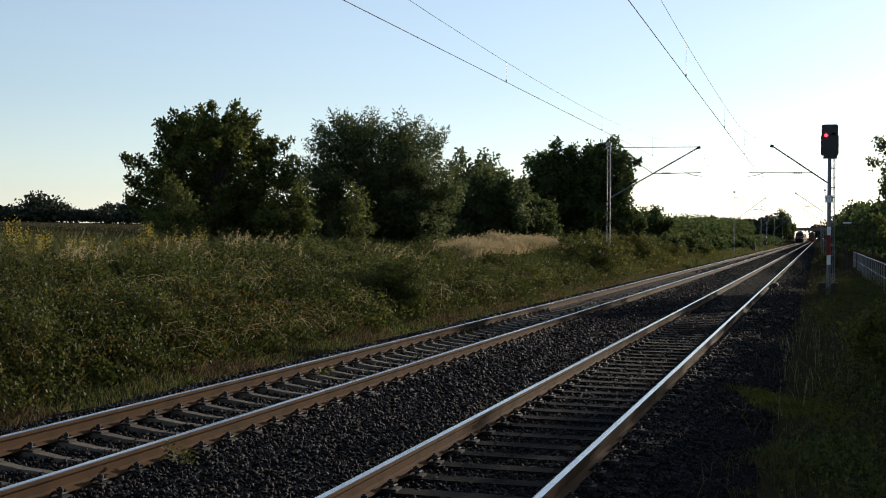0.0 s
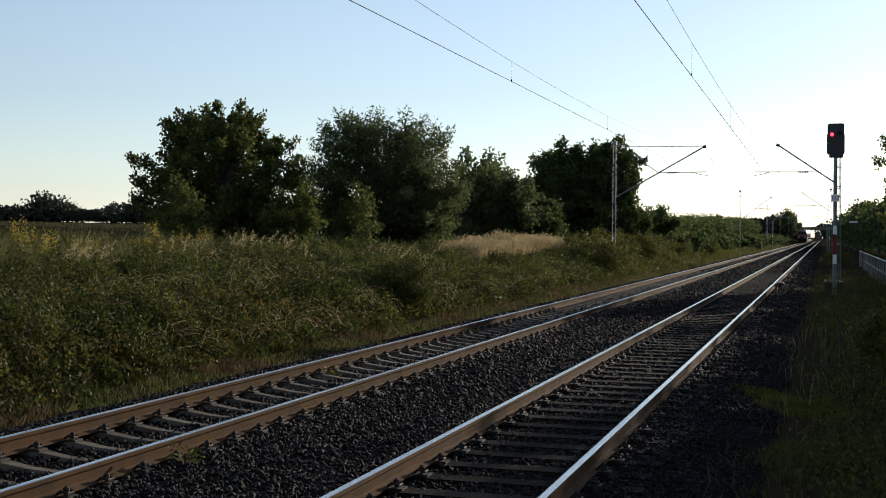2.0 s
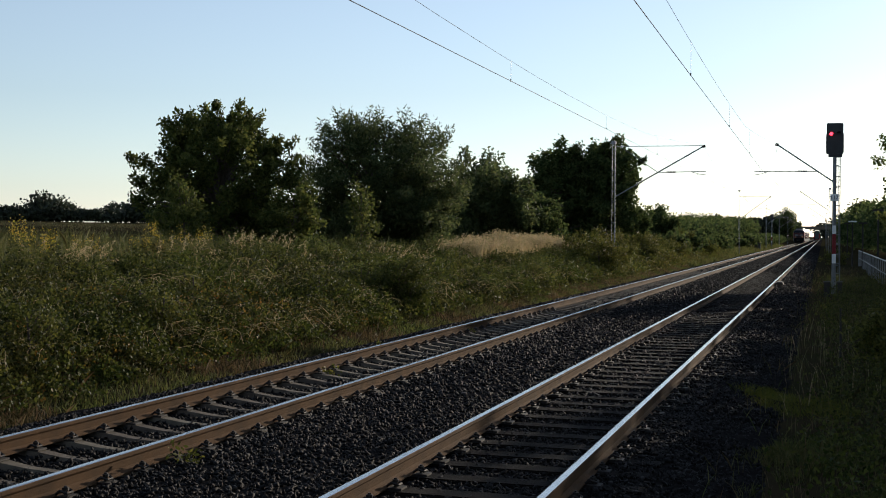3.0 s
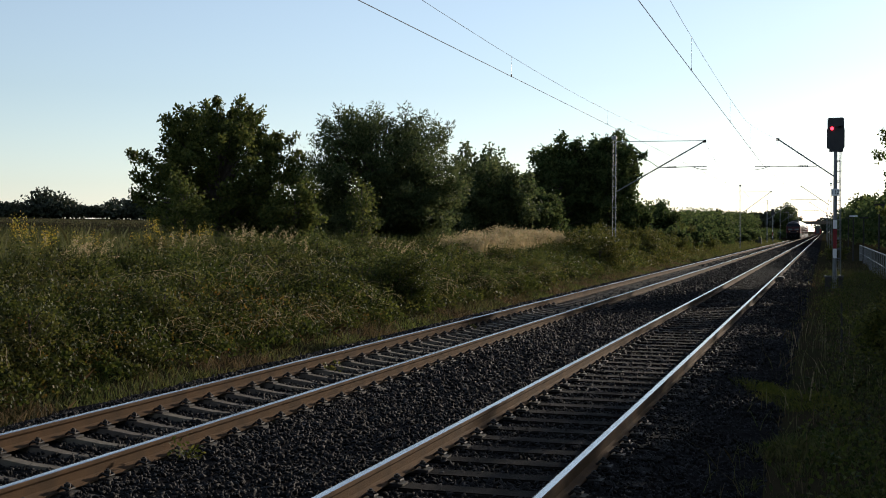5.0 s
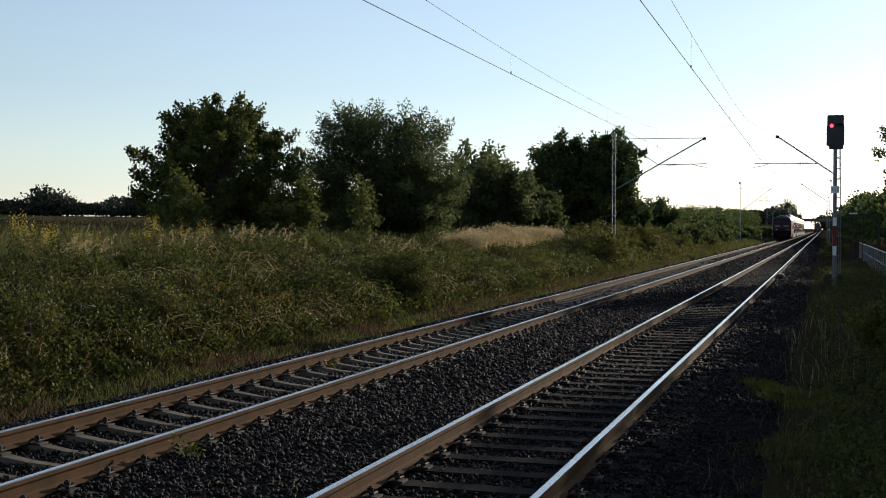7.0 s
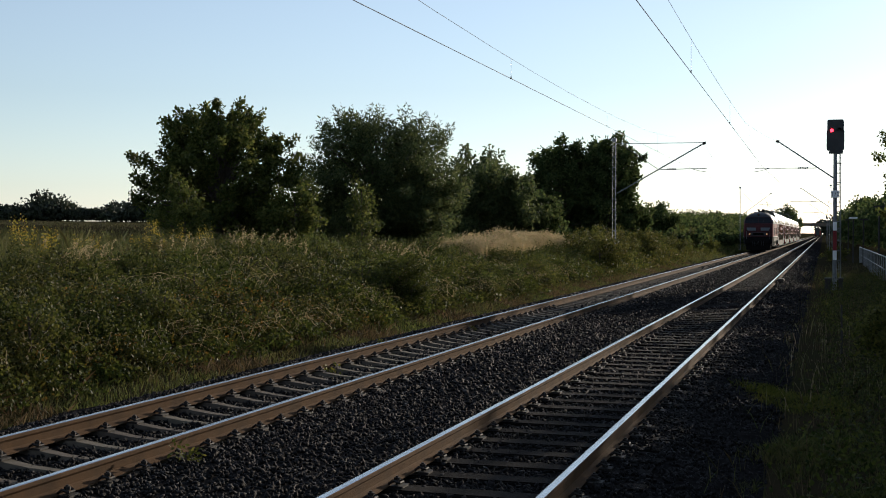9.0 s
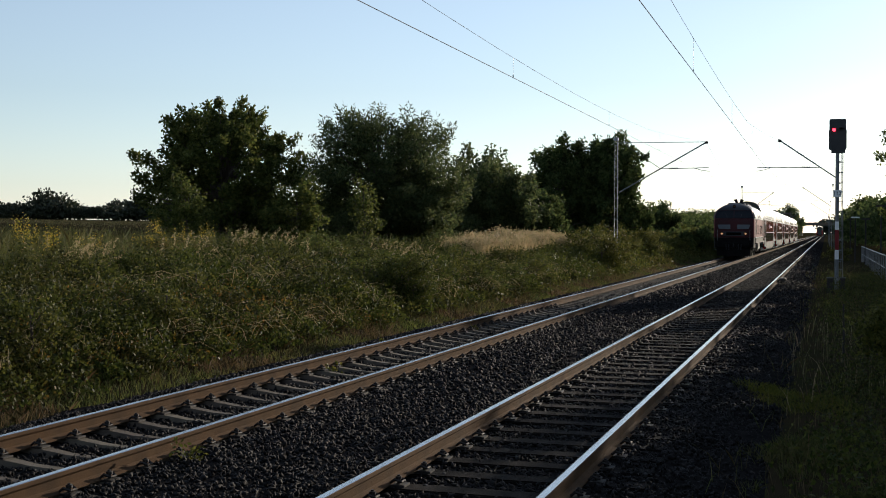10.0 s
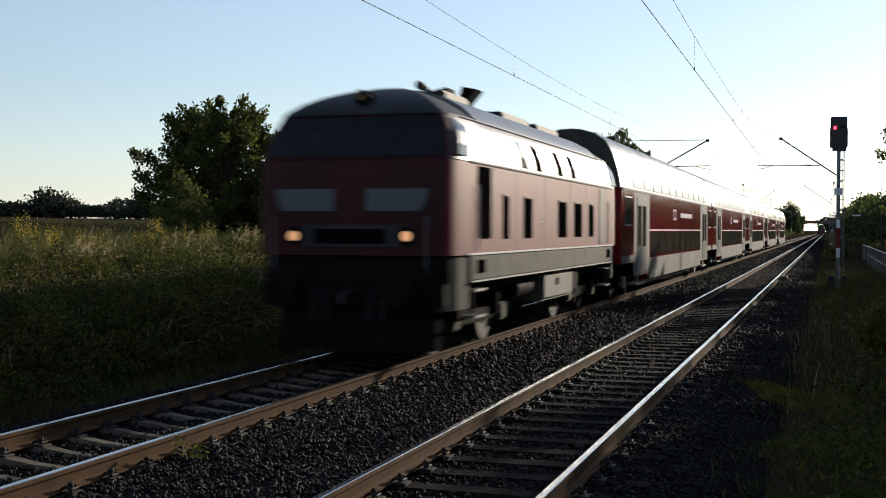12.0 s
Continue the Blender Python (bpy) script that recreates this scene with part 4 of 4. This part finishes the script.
def marker_box():
    ob = part("white_hut", Shape().box(-0.5, 0.5, -0.5, 0.5, 0, 0.98), WHITE, bevel=0.03, at=pose(-16.72, 64.2, float(lie(-16.72, 64.2)) - 0.1))
    tagged(ob, "small white cabinet behind the reeds", "cabinet")


marker_box()


# ---- train ----
def wheelset(t, y, r, half=0.75):
    w = part("wheelset", Shape().tube([(-half - 0.15, 0, 0), (half + 0.15, 0, 0)], 0.08, 10), IRON, t, at=pose(0, y, r))
    for s in (-1, 1):
        sh = Shape().tube([(s * (half - 0.06), 0, 0), (s * (half + 0.06), 0, 0)], r, 28)
        sh.tube([(s * (half - 0.09), 0, 0), (s * (half - 0.06), 0, 0)], r + 0.03, 28)
        sh.tube([(s * (half + 0.06), 0, 0), (s * (half + 0.09), 0, 0)], r * 0.42, 16)
        part("wheel", sh, IRON, w, "worn steel wheel")
    return w


def bogie(t, y, base, r, box_mat):
    for k in (-1, 1):
        wheelset(t, y + k * base / 2, r)
    for s in (-1, 1):
        f = Shape()
        prof = [(-base / 2 - 0.5, 0.52), (-base / 2 - 0.5, 0.72), (-base / 2 + 0.2, 0.82), (-0.6, 0.62), (0.6, 0.62), (base / 2 - 0.2, 0.82), (base / 2 + 0.5, 0.72), (base / 2 + 0.5, 0.52), (0.7, 0.40), (-0.7, 0.40)]
        f.loft([[(s * x, y + py, pz) for py, pz in prof] for x in (0.98, 1.10)])
        part("bogie_frame", f, DARK, t, bevel=0.02)
        for k in (-1, 1):
            b = Shape().box(s * 1.10 - 0.08, s * 1.10 + 0.08, y + k * base / 2 - 0.16, y + k * base / 2 + 0.16, r - 0.14, r + 0.16)
            part("axle_box", b, box_mat, t, bevel=0.03)
            part("spring", Shape().tube([(s * 1.1, y + k * (base / 2 - 0.42), 0.5), (s * 1.1, y + k * (base / 2 - 0.42), 0.85)], 0.10, 10), DARK, t)


def buffers(t, y, way):
    for s in (-1, 1):
        b = Shape().tube([(s * 0.875, y, 1.05), (s * 0.875, y + way * 0.45, 1.05)], 0.10, 12)
        b.tube([(s * 0.875, y + way * 0.45, 1.05), (s * 0.875, y + way * 0.52, 1.05)], 0.24, 18)
        part("buffer", b, DARK, t, "round black buffer")


def mirrored(half):
    """A closed section from its right half, listed from the bottom up."""
    return half + [(-x, z) for x, z in half[::-1] if x > 0]


def two_tone(me, second, pick):
    """Gives the faces for which pick(normal, centre) holds the second material."""
    me.materials.append(second)
    for p in me.polygons:
        if pick(p.normal, p.center):
            p.material_index = 1
    return me


LOCO_UP = [(1.52, 2.93), (1.50, 3.15), (1.44, 3.38), (1.32, 3.62), (1.10, 3.84), (0.76, 4.02), (0.38, 4.12), (0.001, 4.15)]


def loco_half_width(z):
    return float(np.interp(z, [p[1] for p in LOCO_UP], [p[0] for p in LOCO_UP]))


def cab_outline(z, front, w, e):
    """Plan of the rounded cab nose at height z, from the side wall round the front to the other side."""
    half = [(w, 5.2), (w, front - 0.95), (w * 0.985, front - 0.45), (w * 0.965, front - 0.16), (w * 0.93, front - 0.06), (w * 0.72, front - 0.02), (w * 0.40, front - 0.006), (0.0, front)]
    return [(x, e * y, z) for x, y in half] + [(-x, e * y, z) for x, y in half[-2::-1]]


def locomotive():
    t = thing("diesel_locomotive", "red diesel locomotive with white front panels and grey roof", "locomotive")
    body = Shape().box(-1.52, 1.52, -5.19, 5.19, 1.54, 2.93)
    part("body", body, FADED, t, "faded red body sides")
    mid = Shape().loft([[(x, y, z) for x, z in mirrored(LOCO_UP)] for y in (-5.19, 5.19)])
    part("roof", mid, ROOFGREY, t, "light grey rounded roof", smooth=True)
    for e in (-1, 1):
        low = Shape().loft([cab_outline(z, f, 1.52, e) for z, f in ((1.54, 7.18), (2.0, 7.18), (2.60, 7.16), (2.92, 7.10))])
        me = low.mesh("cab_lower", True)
        me.materials.append(SHADEDRED)
        # front faces keep the red darkened for shade, side faces get the faded red
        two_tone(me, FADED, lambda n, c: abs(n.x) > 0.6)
        part("cab_lower", me, None, t, "red cab, its front in red darkened for shade")
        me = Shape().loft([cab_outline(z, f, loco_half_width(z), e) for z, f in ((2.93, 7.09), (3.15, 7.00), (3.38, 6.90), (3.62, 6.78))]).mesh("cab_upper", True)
        # front and corner pillars take the shade-darkened red too
        me.materials.append(SHADEDRED)
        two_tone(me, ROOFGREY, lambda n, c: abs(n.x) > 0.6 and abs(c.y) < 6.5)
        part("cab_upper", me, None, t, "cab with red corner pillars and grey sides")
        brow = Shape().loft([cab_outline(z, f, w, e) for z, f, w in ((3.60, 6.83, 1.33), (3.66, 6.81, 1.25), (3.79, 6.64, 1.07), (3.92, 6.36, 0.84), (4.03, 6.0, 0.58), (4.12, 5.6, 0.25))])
        part("roof_brow", brow, BROW, t, "dark grey roof brow over the windscreens", smooth=True)
        for s in (-1, 1):
            g = Shape()
            rings = []
            for z, f in ((2.975, 7.075), (3.15, 7.00), (3.38, 6.90), (3.565, 6.80)):
                w = loco_half_width(z)
                skin = [(0.02, 0.0), (w * 0.40, -0.006), (w * 0.72, -0.02), (w * 0.90, -0.05)]
                rings.append([(s * x, e * (f + dy + 0.014), z) for x, dy in skin] + [(s * x * 0.98, e * (f + dy - 0.06), z) for x, dy in skin[::-1]])
            g.loft(rings)
            part("windscreen", g, GLASS, t, "dark raked windscreen")
            part("windscreen_wiper", Shape().tube([(s * 0.45, e * 7.160, 2.96), (s * 0.60, e * 7.030, 3.34)], 0.012, 5), BLACK, t)
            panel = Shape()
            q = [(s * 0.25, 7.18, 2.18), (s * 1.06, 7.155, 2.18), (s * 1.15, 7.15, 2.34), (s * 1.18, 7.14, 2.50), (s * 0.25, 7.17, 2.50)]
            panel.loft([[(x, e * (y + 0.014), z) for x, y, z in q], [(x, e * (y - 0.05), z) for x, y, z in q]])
            part("white_panel", panel, PANEL, t, "white front panel, greyed for shade")
            housing = part("lamp_housing", Shape().tube([(s * 0.87, e * 7.080, 1.82), (s * 0.87, e * 7.210, 1.82)], 0.135, 18), DARK, t)
            part("headlight", Shape().tube([(s * 0.87, e * 7.160, 1.82), (s * 0.87, e * 7.225, 1.82)], 0.075, 16), LAMP if e < 0 else WHITE, housing, "glowing warm headlight" if e < 0 else "")
            part("handrail", Shape().tube([(s * 1.18, e * 7.180, 1.30), (s * 1.18, e * 7.240, 1.36), (s * 1.18, e * 7.240, 2.05), (s * 1.18, e * 7.170, 2.10)], 0.014, 5), GALV, t)
            # skirt below the cab with its steps
            skirt = Shape().loft([[(s * x, e * y, z) for x, y in ((1.51, 6.20), (1.47, 6.70), (1.38, 7.0), (1.26, 7.10), (1.26, 6.8), (1.36, 6.20))] for z in (0.74, 1.52)])
            part("cab_skirt", skirt, FRAMEGREY, t, "dusty grey skirt below the cab", bevel=0.008)
            part("cab_step", Shape().box(s * 1.30, s * 1.54, e * 5.35, e * 5.95, 0.98, 1.02), GALV, t, bevel=0.006)
            part("cab_step", Shape().box(s * 1.26, s * 1.54, e * 5.35, e * 5.95, 0.58, 0.62), GALV, t, bevel=0.006)
            part("step_bracket", Shape().box(s * 1.30, s * 1.34, e * 5.40, e * 5.44, 0.58, 1.2), DARK, t)
            part("step_recess", Shape().box(s * 1.50, s * 1.549, e * 5.42, e * 5.88, 1.26, 1.46), GRILLE, t)
            w = Shape()
            q = [(1.40, 3.0), (1.526, 3.0), (1.512, 3.16), (1.458, 3.36), (1.34, 3.54), (1.25, 3.54)]
            w.loft([[(s * x, e * (yy - 0.42 * (z - 3.0)), z) for x, z in q] for yy in (6.25, 6.78)])
            part("cab_window", w, WINDOW, t, "slanted cab side window, paled for a reflection")
            x0, x1 = (5.04, 5.78) if e < 0 else (4.55, 5.45)
            part("cab_door", Shape().box(s * 1.50, s * 1.532, e * x0, e * x1, 1.60 if e > 0 else 1.78, 2.88), GRILLE if e < 0 else CABDARK, t, "dark recessed cab door")
            part("door_rail", Shape().tube([(s * 1.56, e * (x1 + 0.08), 1.6), (s * 1.56, e * (x1 + 0.08), 2.6)], 0.012, 5), GALV, t)
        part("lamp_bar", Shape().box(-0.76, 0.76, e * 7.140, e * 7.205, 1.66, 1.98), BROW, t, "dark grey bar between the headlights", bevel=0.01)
        part("front_grille", Shape().box(-0.55, 0.55, e * 7.160, e * 7.220, 1.71, 1.92), GRILLE, t)
        top = part("top_lamp", Shape().tube([(0, e * 6.4, 3.86), (0, e * 6.76, 3.86)], 0.115, 14), DARK, t, "small lamp in the roof brow")
        part("lens", Shape().tube([(0, e * 6.755, 3.86), (0, e * 6.775, 3.86)], 0.05, 12), AMBER, top, "amber lamp lens")
        part("front_apron", Shape().loft([cab_outline(z, 7.14, 1.47, e) for z in (1.16, 1.525)]), DARK, t, "dark frame end", smooth=True)
        part("buffer_beam", Shape().box(-1.40, 1.40, e * 6.880, e * 7.120, 0.80, 1.155), DARK, t, bevel=0.02)
        plough = Shape().loft([[(x, e * y, z) for x, y in ((-1.25, 6.7), (-1.2, 6.9), (-0.5, 7.04), (0.5, 7.04), (1.2, 6.9), (1.25, 6.7))] for z in (0.16, 0.78)])
        part("snow_plough", plough, DARK, t)
        part("coupling_hook", Shape().tube([(0, e * 7.080, 1.02), (0, e * 7.480, 0.98), (0, e * 7.520, 0.86)], 0.05, 8), IRON, t)
        for x in (-0.55, -0.35, 0.35, 0.55):
            part("brake_hose", Shape().tube([(x, e * 7.120, 1.0), (x, e * 7.280, 0.92), (x * 0.96, e * 7.280, 0.62)], 0.03, 7), BLACK, t)
        buffers(t, e * 7.120, e)
    for s in (-1, 1):
        part("frame_sill", Shape().box(s * 1.40, s * 1.54, -6.19, 6.19, 1.16, 1.52), FRAMEGREY, t, "dusty grey frame band", bevel=0.01)
        part("sill_edge", Shape().box(s * 1.42, s * 1.565, -6.19, 6.19, 1.13, 1.157), GALV, t)
        part("waist_line", Shape().box(s * 1.5, s * 1.545, -6.3, 6.3, 1.535, 1.565), WHITE, t)
        part("roof_gutter", Shape().box(s * 1.5, s * 1.54, -6.2, 6.2, 2.915, 2.945), SIDEGREY, t)
        part("upper_gutter", Shape().tube([(s * 1.345, -6.2, 3.60), (s * 1.345, 6.2, 3.60)], 0.014, 5), GALV, t)
        for y0, y1 in ((-4.28, -3.90), (-2.84, -2.22), (0.02, 0.82), (1.62, 2.42), (3.26, 3.80)):
            g = part("vent_grille", Shape().box(s * 1.50, s * 1.530, y0, y1, 1.77, 2.47), GRILLE, t, "dark louvred grille")
            part("grille_trim", Shape().box(s * 1.50, s * 1.540, y0 - 0.03, y1 + 0.03, 2.47, 2.50), FADED, g)
            for z in np.arange(1.84, 2.44, 0.10):
                part("louvre", Shape().box(s * 1.52, s * 1.539, y0 + 0.03, y1 - 0.03, z, z + 0.022), GRILLE, g)
        for y in (-2.51, -1.39, 0.49, 1.82):
            v = Shape()
            q = [(1.40, 2.99), (1.525, 2.99), (1.512, 3.16), (1.452, 3.38), (1.34, 3.54), (1.25, 3.54)]
            v.loft([[(s * x, yy - 0.55 * (z - 2.99), z) for x, z in q] for yy in (y - 0.46, y)])
            part("engine_window", v, WINDOW if y < -2 else GRILLE, t, "slanted engine-room window")
        for y in (-4.95, -3.45, -1.2, 1.2, 2.9, 4.3):
            part("panel_joint", Shape().box(s * 1.5, s * 1.5225, y - 0.008, y + 0.008, 1.58, 2.90), CABDARK, t)
        for k in range(2):
            part("lettering_bars", Shape().box(s * 1.5, s * 1.5235, -1.62, -1.22 + 0.1 * k, 2.10 - 0.09 * k, 2.13 - 0.09 * k), CABDARK, t)
        part("sandbox", Shape().box(s * 0.9, s * 1.35, -6.2, -5.9, 0.55, 1.12), DARK, t, bevel=0.02)
        tank = part("fuel_tank", Shape().box(s * 0.55, s * 1.44, -0.87, 1.88, 0.56, 1.11), CREAM, t, "dusty cream fuel tank", bevel=0.06)
        part("filler_cap", Shape().tube([(s * 1.43, 0.3, 0.9), (s * 1.47, 0.3, 0.9)], 0.07, 12), DARK, tank)
        part("air_tank", Shape().tube([(s * 1.15, -2.35, 0.86), (s * 1.15, -1.1, 0.86)], 0.17, 14), DARK, t, smooth=True)
        part("battery_box", Shape().box(s * 0.8, s * 1.4, 2.05, 2.6, 0.66, 1.11), DARK, t, bevel=0.02)
    part("underframe", Shape().box(-1.3, 1.3, -6.9, 6.9, 0.95, 1.155), DARK, t)
    for e in (-1, 1):
        bogie(t, e * 4.3, 2.8, 0.5, FRAMEGREY)
    for s in (-1, 1):
        h = Shape()
        h.loft([[(s * 0.02, -2.00, 4.08), (s * 0.20, -2.00, 4.08), (s * 0.20, -1.60, 4.08), (s * 0.02, -1.60, 4.08)],
                [(s * 0.06, -2.02, 4.28), (s * 0.24, -2.02, 4.26), (s * 0.24, -1.58, 4.26), (s * 0.06, -1.58, 4.28)],
                [(s * 0.15, -2.05, 4.54), (s * 0.42, -2.05, 4.49), (s * 0.42, -1.55, 4.49), (s * 0.15, -1.55, 4.54)]])
        part("exhaust_hood", h, DARK, t, "dark flared exhaust hood")
    for y0, y1 in ((-4.6, -3.2), (-0.9, 1.3), (2.0, 4.2)):
        hatch = part("roof_hatch", Shape().box(-0.62, 0.62, y0, y1, 4.02, 4.19), BROW, t, bevel=0.04)
        part("hatch_seam", Shape().box(-0.5, 0.5, (y0 + y1) / 2 - 0.02, (y0 + y1) / 2 + 0.02, 4.15, 4.2), DARK, hatch)
    part("horn", Shape().tube([(0.45, -5.0, 4.16), (0.45, -5.4, 4.18)], [0.03, 0.07], 10), DARK, t)
    return t


def coach():
    t = thing("double_deck_coach", "red double-deck passenger coach with pale roof", "railway coach", group="coaches of the train")
    L = 13.2
    half = [(1.30, 0.45), (1.38, 0.60), (1.39, 1.9), (1.39, 3.05), (1.33, 3.45), (1.20, 3.90), (0.98, 4.28), (0.66, 4.50), (0.30, 4.60), (0.001, 4.62)]
    body = Shape()
    body.loft([[(x, y, max(z, 1.0)) for x, z in mirrored([(1.36, 1.0), (1.39, 1.04)] + half[2:4])] for y in (-L, L)])
    well = [(1.30, 0.42), (1.38, 0.56), (1.388, 1.02)]
    body.loft([[(x, y, z) for x, z in mirrored(well)] for y in (-8.3, 8.3)])
    part("body", body, RED, t, "red painted side walls")
    roof = Shape()
    up = half[3:]
    roof.loft([[(x * w, y, 3.05 + (z - 3.05) * h) for x, z in mirrored(up)] for y, w, h in ((-L, 0.985, 0.97), (-L + 0.3, 1.0, 1.0), (L - 0.3, 1.0, 1.0), (L, 0.985, 0.97))])
    part("roof", roof, ROOFGREY, t, "pale grey curved roof", smooth=True)
    for e in (-1, 1):
        part("gangway", Shape().box(-0.8, 0.8, e * L, e * (L + 0.3), 0.9, 3.3), BLACK, t, bevel=0.04)
        low = mirrored([(1.36, 1.0)] + half[2:4])
        top = mirrored(half[3:])
        part("end_wall", Shape().loft([[(x * 0.99, e * L, z) for x, z in low], [(x * 0.97, e * (L + 0.02), z) for x, z in low]]), RED, t, "dark red end wall")
        part("roof_end", Shape().loft([[(x * 0.985, e * L, z) for x, z in top], [(x * 0.965, e * (L + 0.02), z) for x, z in top]]), FRAMEGREY, t, "dark roof end")
        buffers(t, e * (L - 0.32), e)
    for s in (-1, 1):
        a, b = (s * 1.36, s * 1.398)
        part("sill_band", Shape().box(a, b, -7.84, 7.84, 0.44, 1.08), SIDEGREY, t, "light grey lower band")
        part("stripe", Shape().box(a, s * 1.402, -7.80, 7.80, 1.90, 1.945), WHITE, t, "thin white line")
        for e in (-1, 1):
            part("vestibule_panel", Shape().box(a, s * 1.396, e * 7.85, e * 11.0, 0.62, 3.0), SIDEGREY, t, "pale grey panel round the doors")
            d = part("door", Shape().box(s * 1.36, s * 1.41, e * 8.6, e * 10.5, 0.70, 2.86), DOORGREY, t, "grey double sliding door", bevel=0.01)
            for k in (0, 1):
                part("door_window", Shape().box(s * 1.39, s * 1.418, e * (8.74 + k * 0.95), e * (9.42 + k * 0.95), 1.45, 2.62), WINDOW, d)
            frame_part = part("side_window", Shape().box(s * 1.37, s * 1.404, e * 11.5, e * 12.6, 2.08, 2.80), WINDOW, t)
            for z in (2.04, 2.80):
                part("window_trim", Shape().box(s * 1.37, s * 1.412, e * 11.45, e * 12.65, z, z + 0.04), GALV, frame_part)
            part("end_sill", Shape().box(a, s * 1.394, e * 11.02, e * 13.1, 1.01, 1.22), SIDEGREY, t, "grey band at the coach end")
        part("gutter", Shape().box(s * 1.36, s * 1.41, -L + 0.1, L - 0.1, 3.0, 3.06), SIDEGREY, t, "pale roof gutter")
        for e in (-1, 1):
            part("door_step", Shape().box(s * 1.1, s * 1.4, e * 8.7, e * 10.4, 0.34, 0.40), GALV, t)
        for k in range(8):
            y = -6.72 + k * 1.92
            part("lower_window", Shape().box(s * 1.37, s * 1.405, y - 0.82, y + 0.82, 1.16, 1.86), WINDOW, t, "lower-deck window, paled as if light came through")
        for k in range(11):
            y = -10.2 + k * 2.04
            w = Shape()
            q = [(1.39, 3.12), (1.405, 3.12), (1.345, 3.45), (1.245, 3.80), (1.22, 3.80)]
            w.loft([[(s * x, yy, z) for x, z in q] for yy in (y - 0.85, y + 0.85)])
            part("upper_window", w, DECKGLASS, t, "curved upper-deck window")
        bars = Shape()
        for k in range(9):
            bars.box(a, s * 1.402, 0.4 + k * 0.44, 0.72 + k * 0.44 + 0.05 * (k % 3), 2.38, 2.55)
        logo = Shape()
        for y0, y1, z0, z1 in ((-1.75, -1.0, 2.60, 2.65), (-1.75, -1.0, 2.28, 2.33), (-1.75, -1.68, 2.33, 2.60), (-1.07, -1.0, 2.33, 2.60)):
            logo.box(a, s * 1.402, y0, y1, z0, z1)
        part("emblem", logo, WHITE, t, "white square emblem")
        part("lettering_bars", bars, WHITE, t, "row of white lettering bars")
    for k in range(7):
        y = -10.5 + k * 3.5
        rib = Shape().loft([[(x * 1.004, yy, z + 0.006) for x, z in mirrored(half[4:])] for yy in (y - 0.03, y + 0.03)])
        part("roof_rib", rib, ROOFGREY, t)
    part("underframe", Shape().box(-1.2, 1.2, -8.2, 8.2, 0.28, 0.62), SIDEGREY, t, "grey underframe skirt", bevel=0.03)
    for e in (-1, 1):
        bogie(t, e * 10.0, 2.5, 0.46, GALV)
    return t


loco = locomotive()
first_coach = coach()
train = [loco, first_coach] + [copy_thing(first_coach, pose(0, 0, 0)) for k in range(4)]
offsets = [7.40, 29.15] + [29.15 + 26.8 * (k + 1) for k in range(4)]   # from the nose
waiting = copy_thing(first_coach, pose(RIGHT, 590, 0))
tagged(waiting, "red double-deck coach standing far down the line", "railway coach")
NOSE = [(0, 476.9), (2, 400.3), (5, 285.4), (7, 208.8), (10, 93.3), (11, 55.0), (11.5, 36.0), (12, 16.2)]   # seconds, y of the nose


def motions():
    """The train comes on along the left track at about 140 km/h."""
    for ob, off in zip(train, offsets):
        walk(ob, [(t, pose(LEFT, y + off, 0)) for t, y in NOSE])


motions()
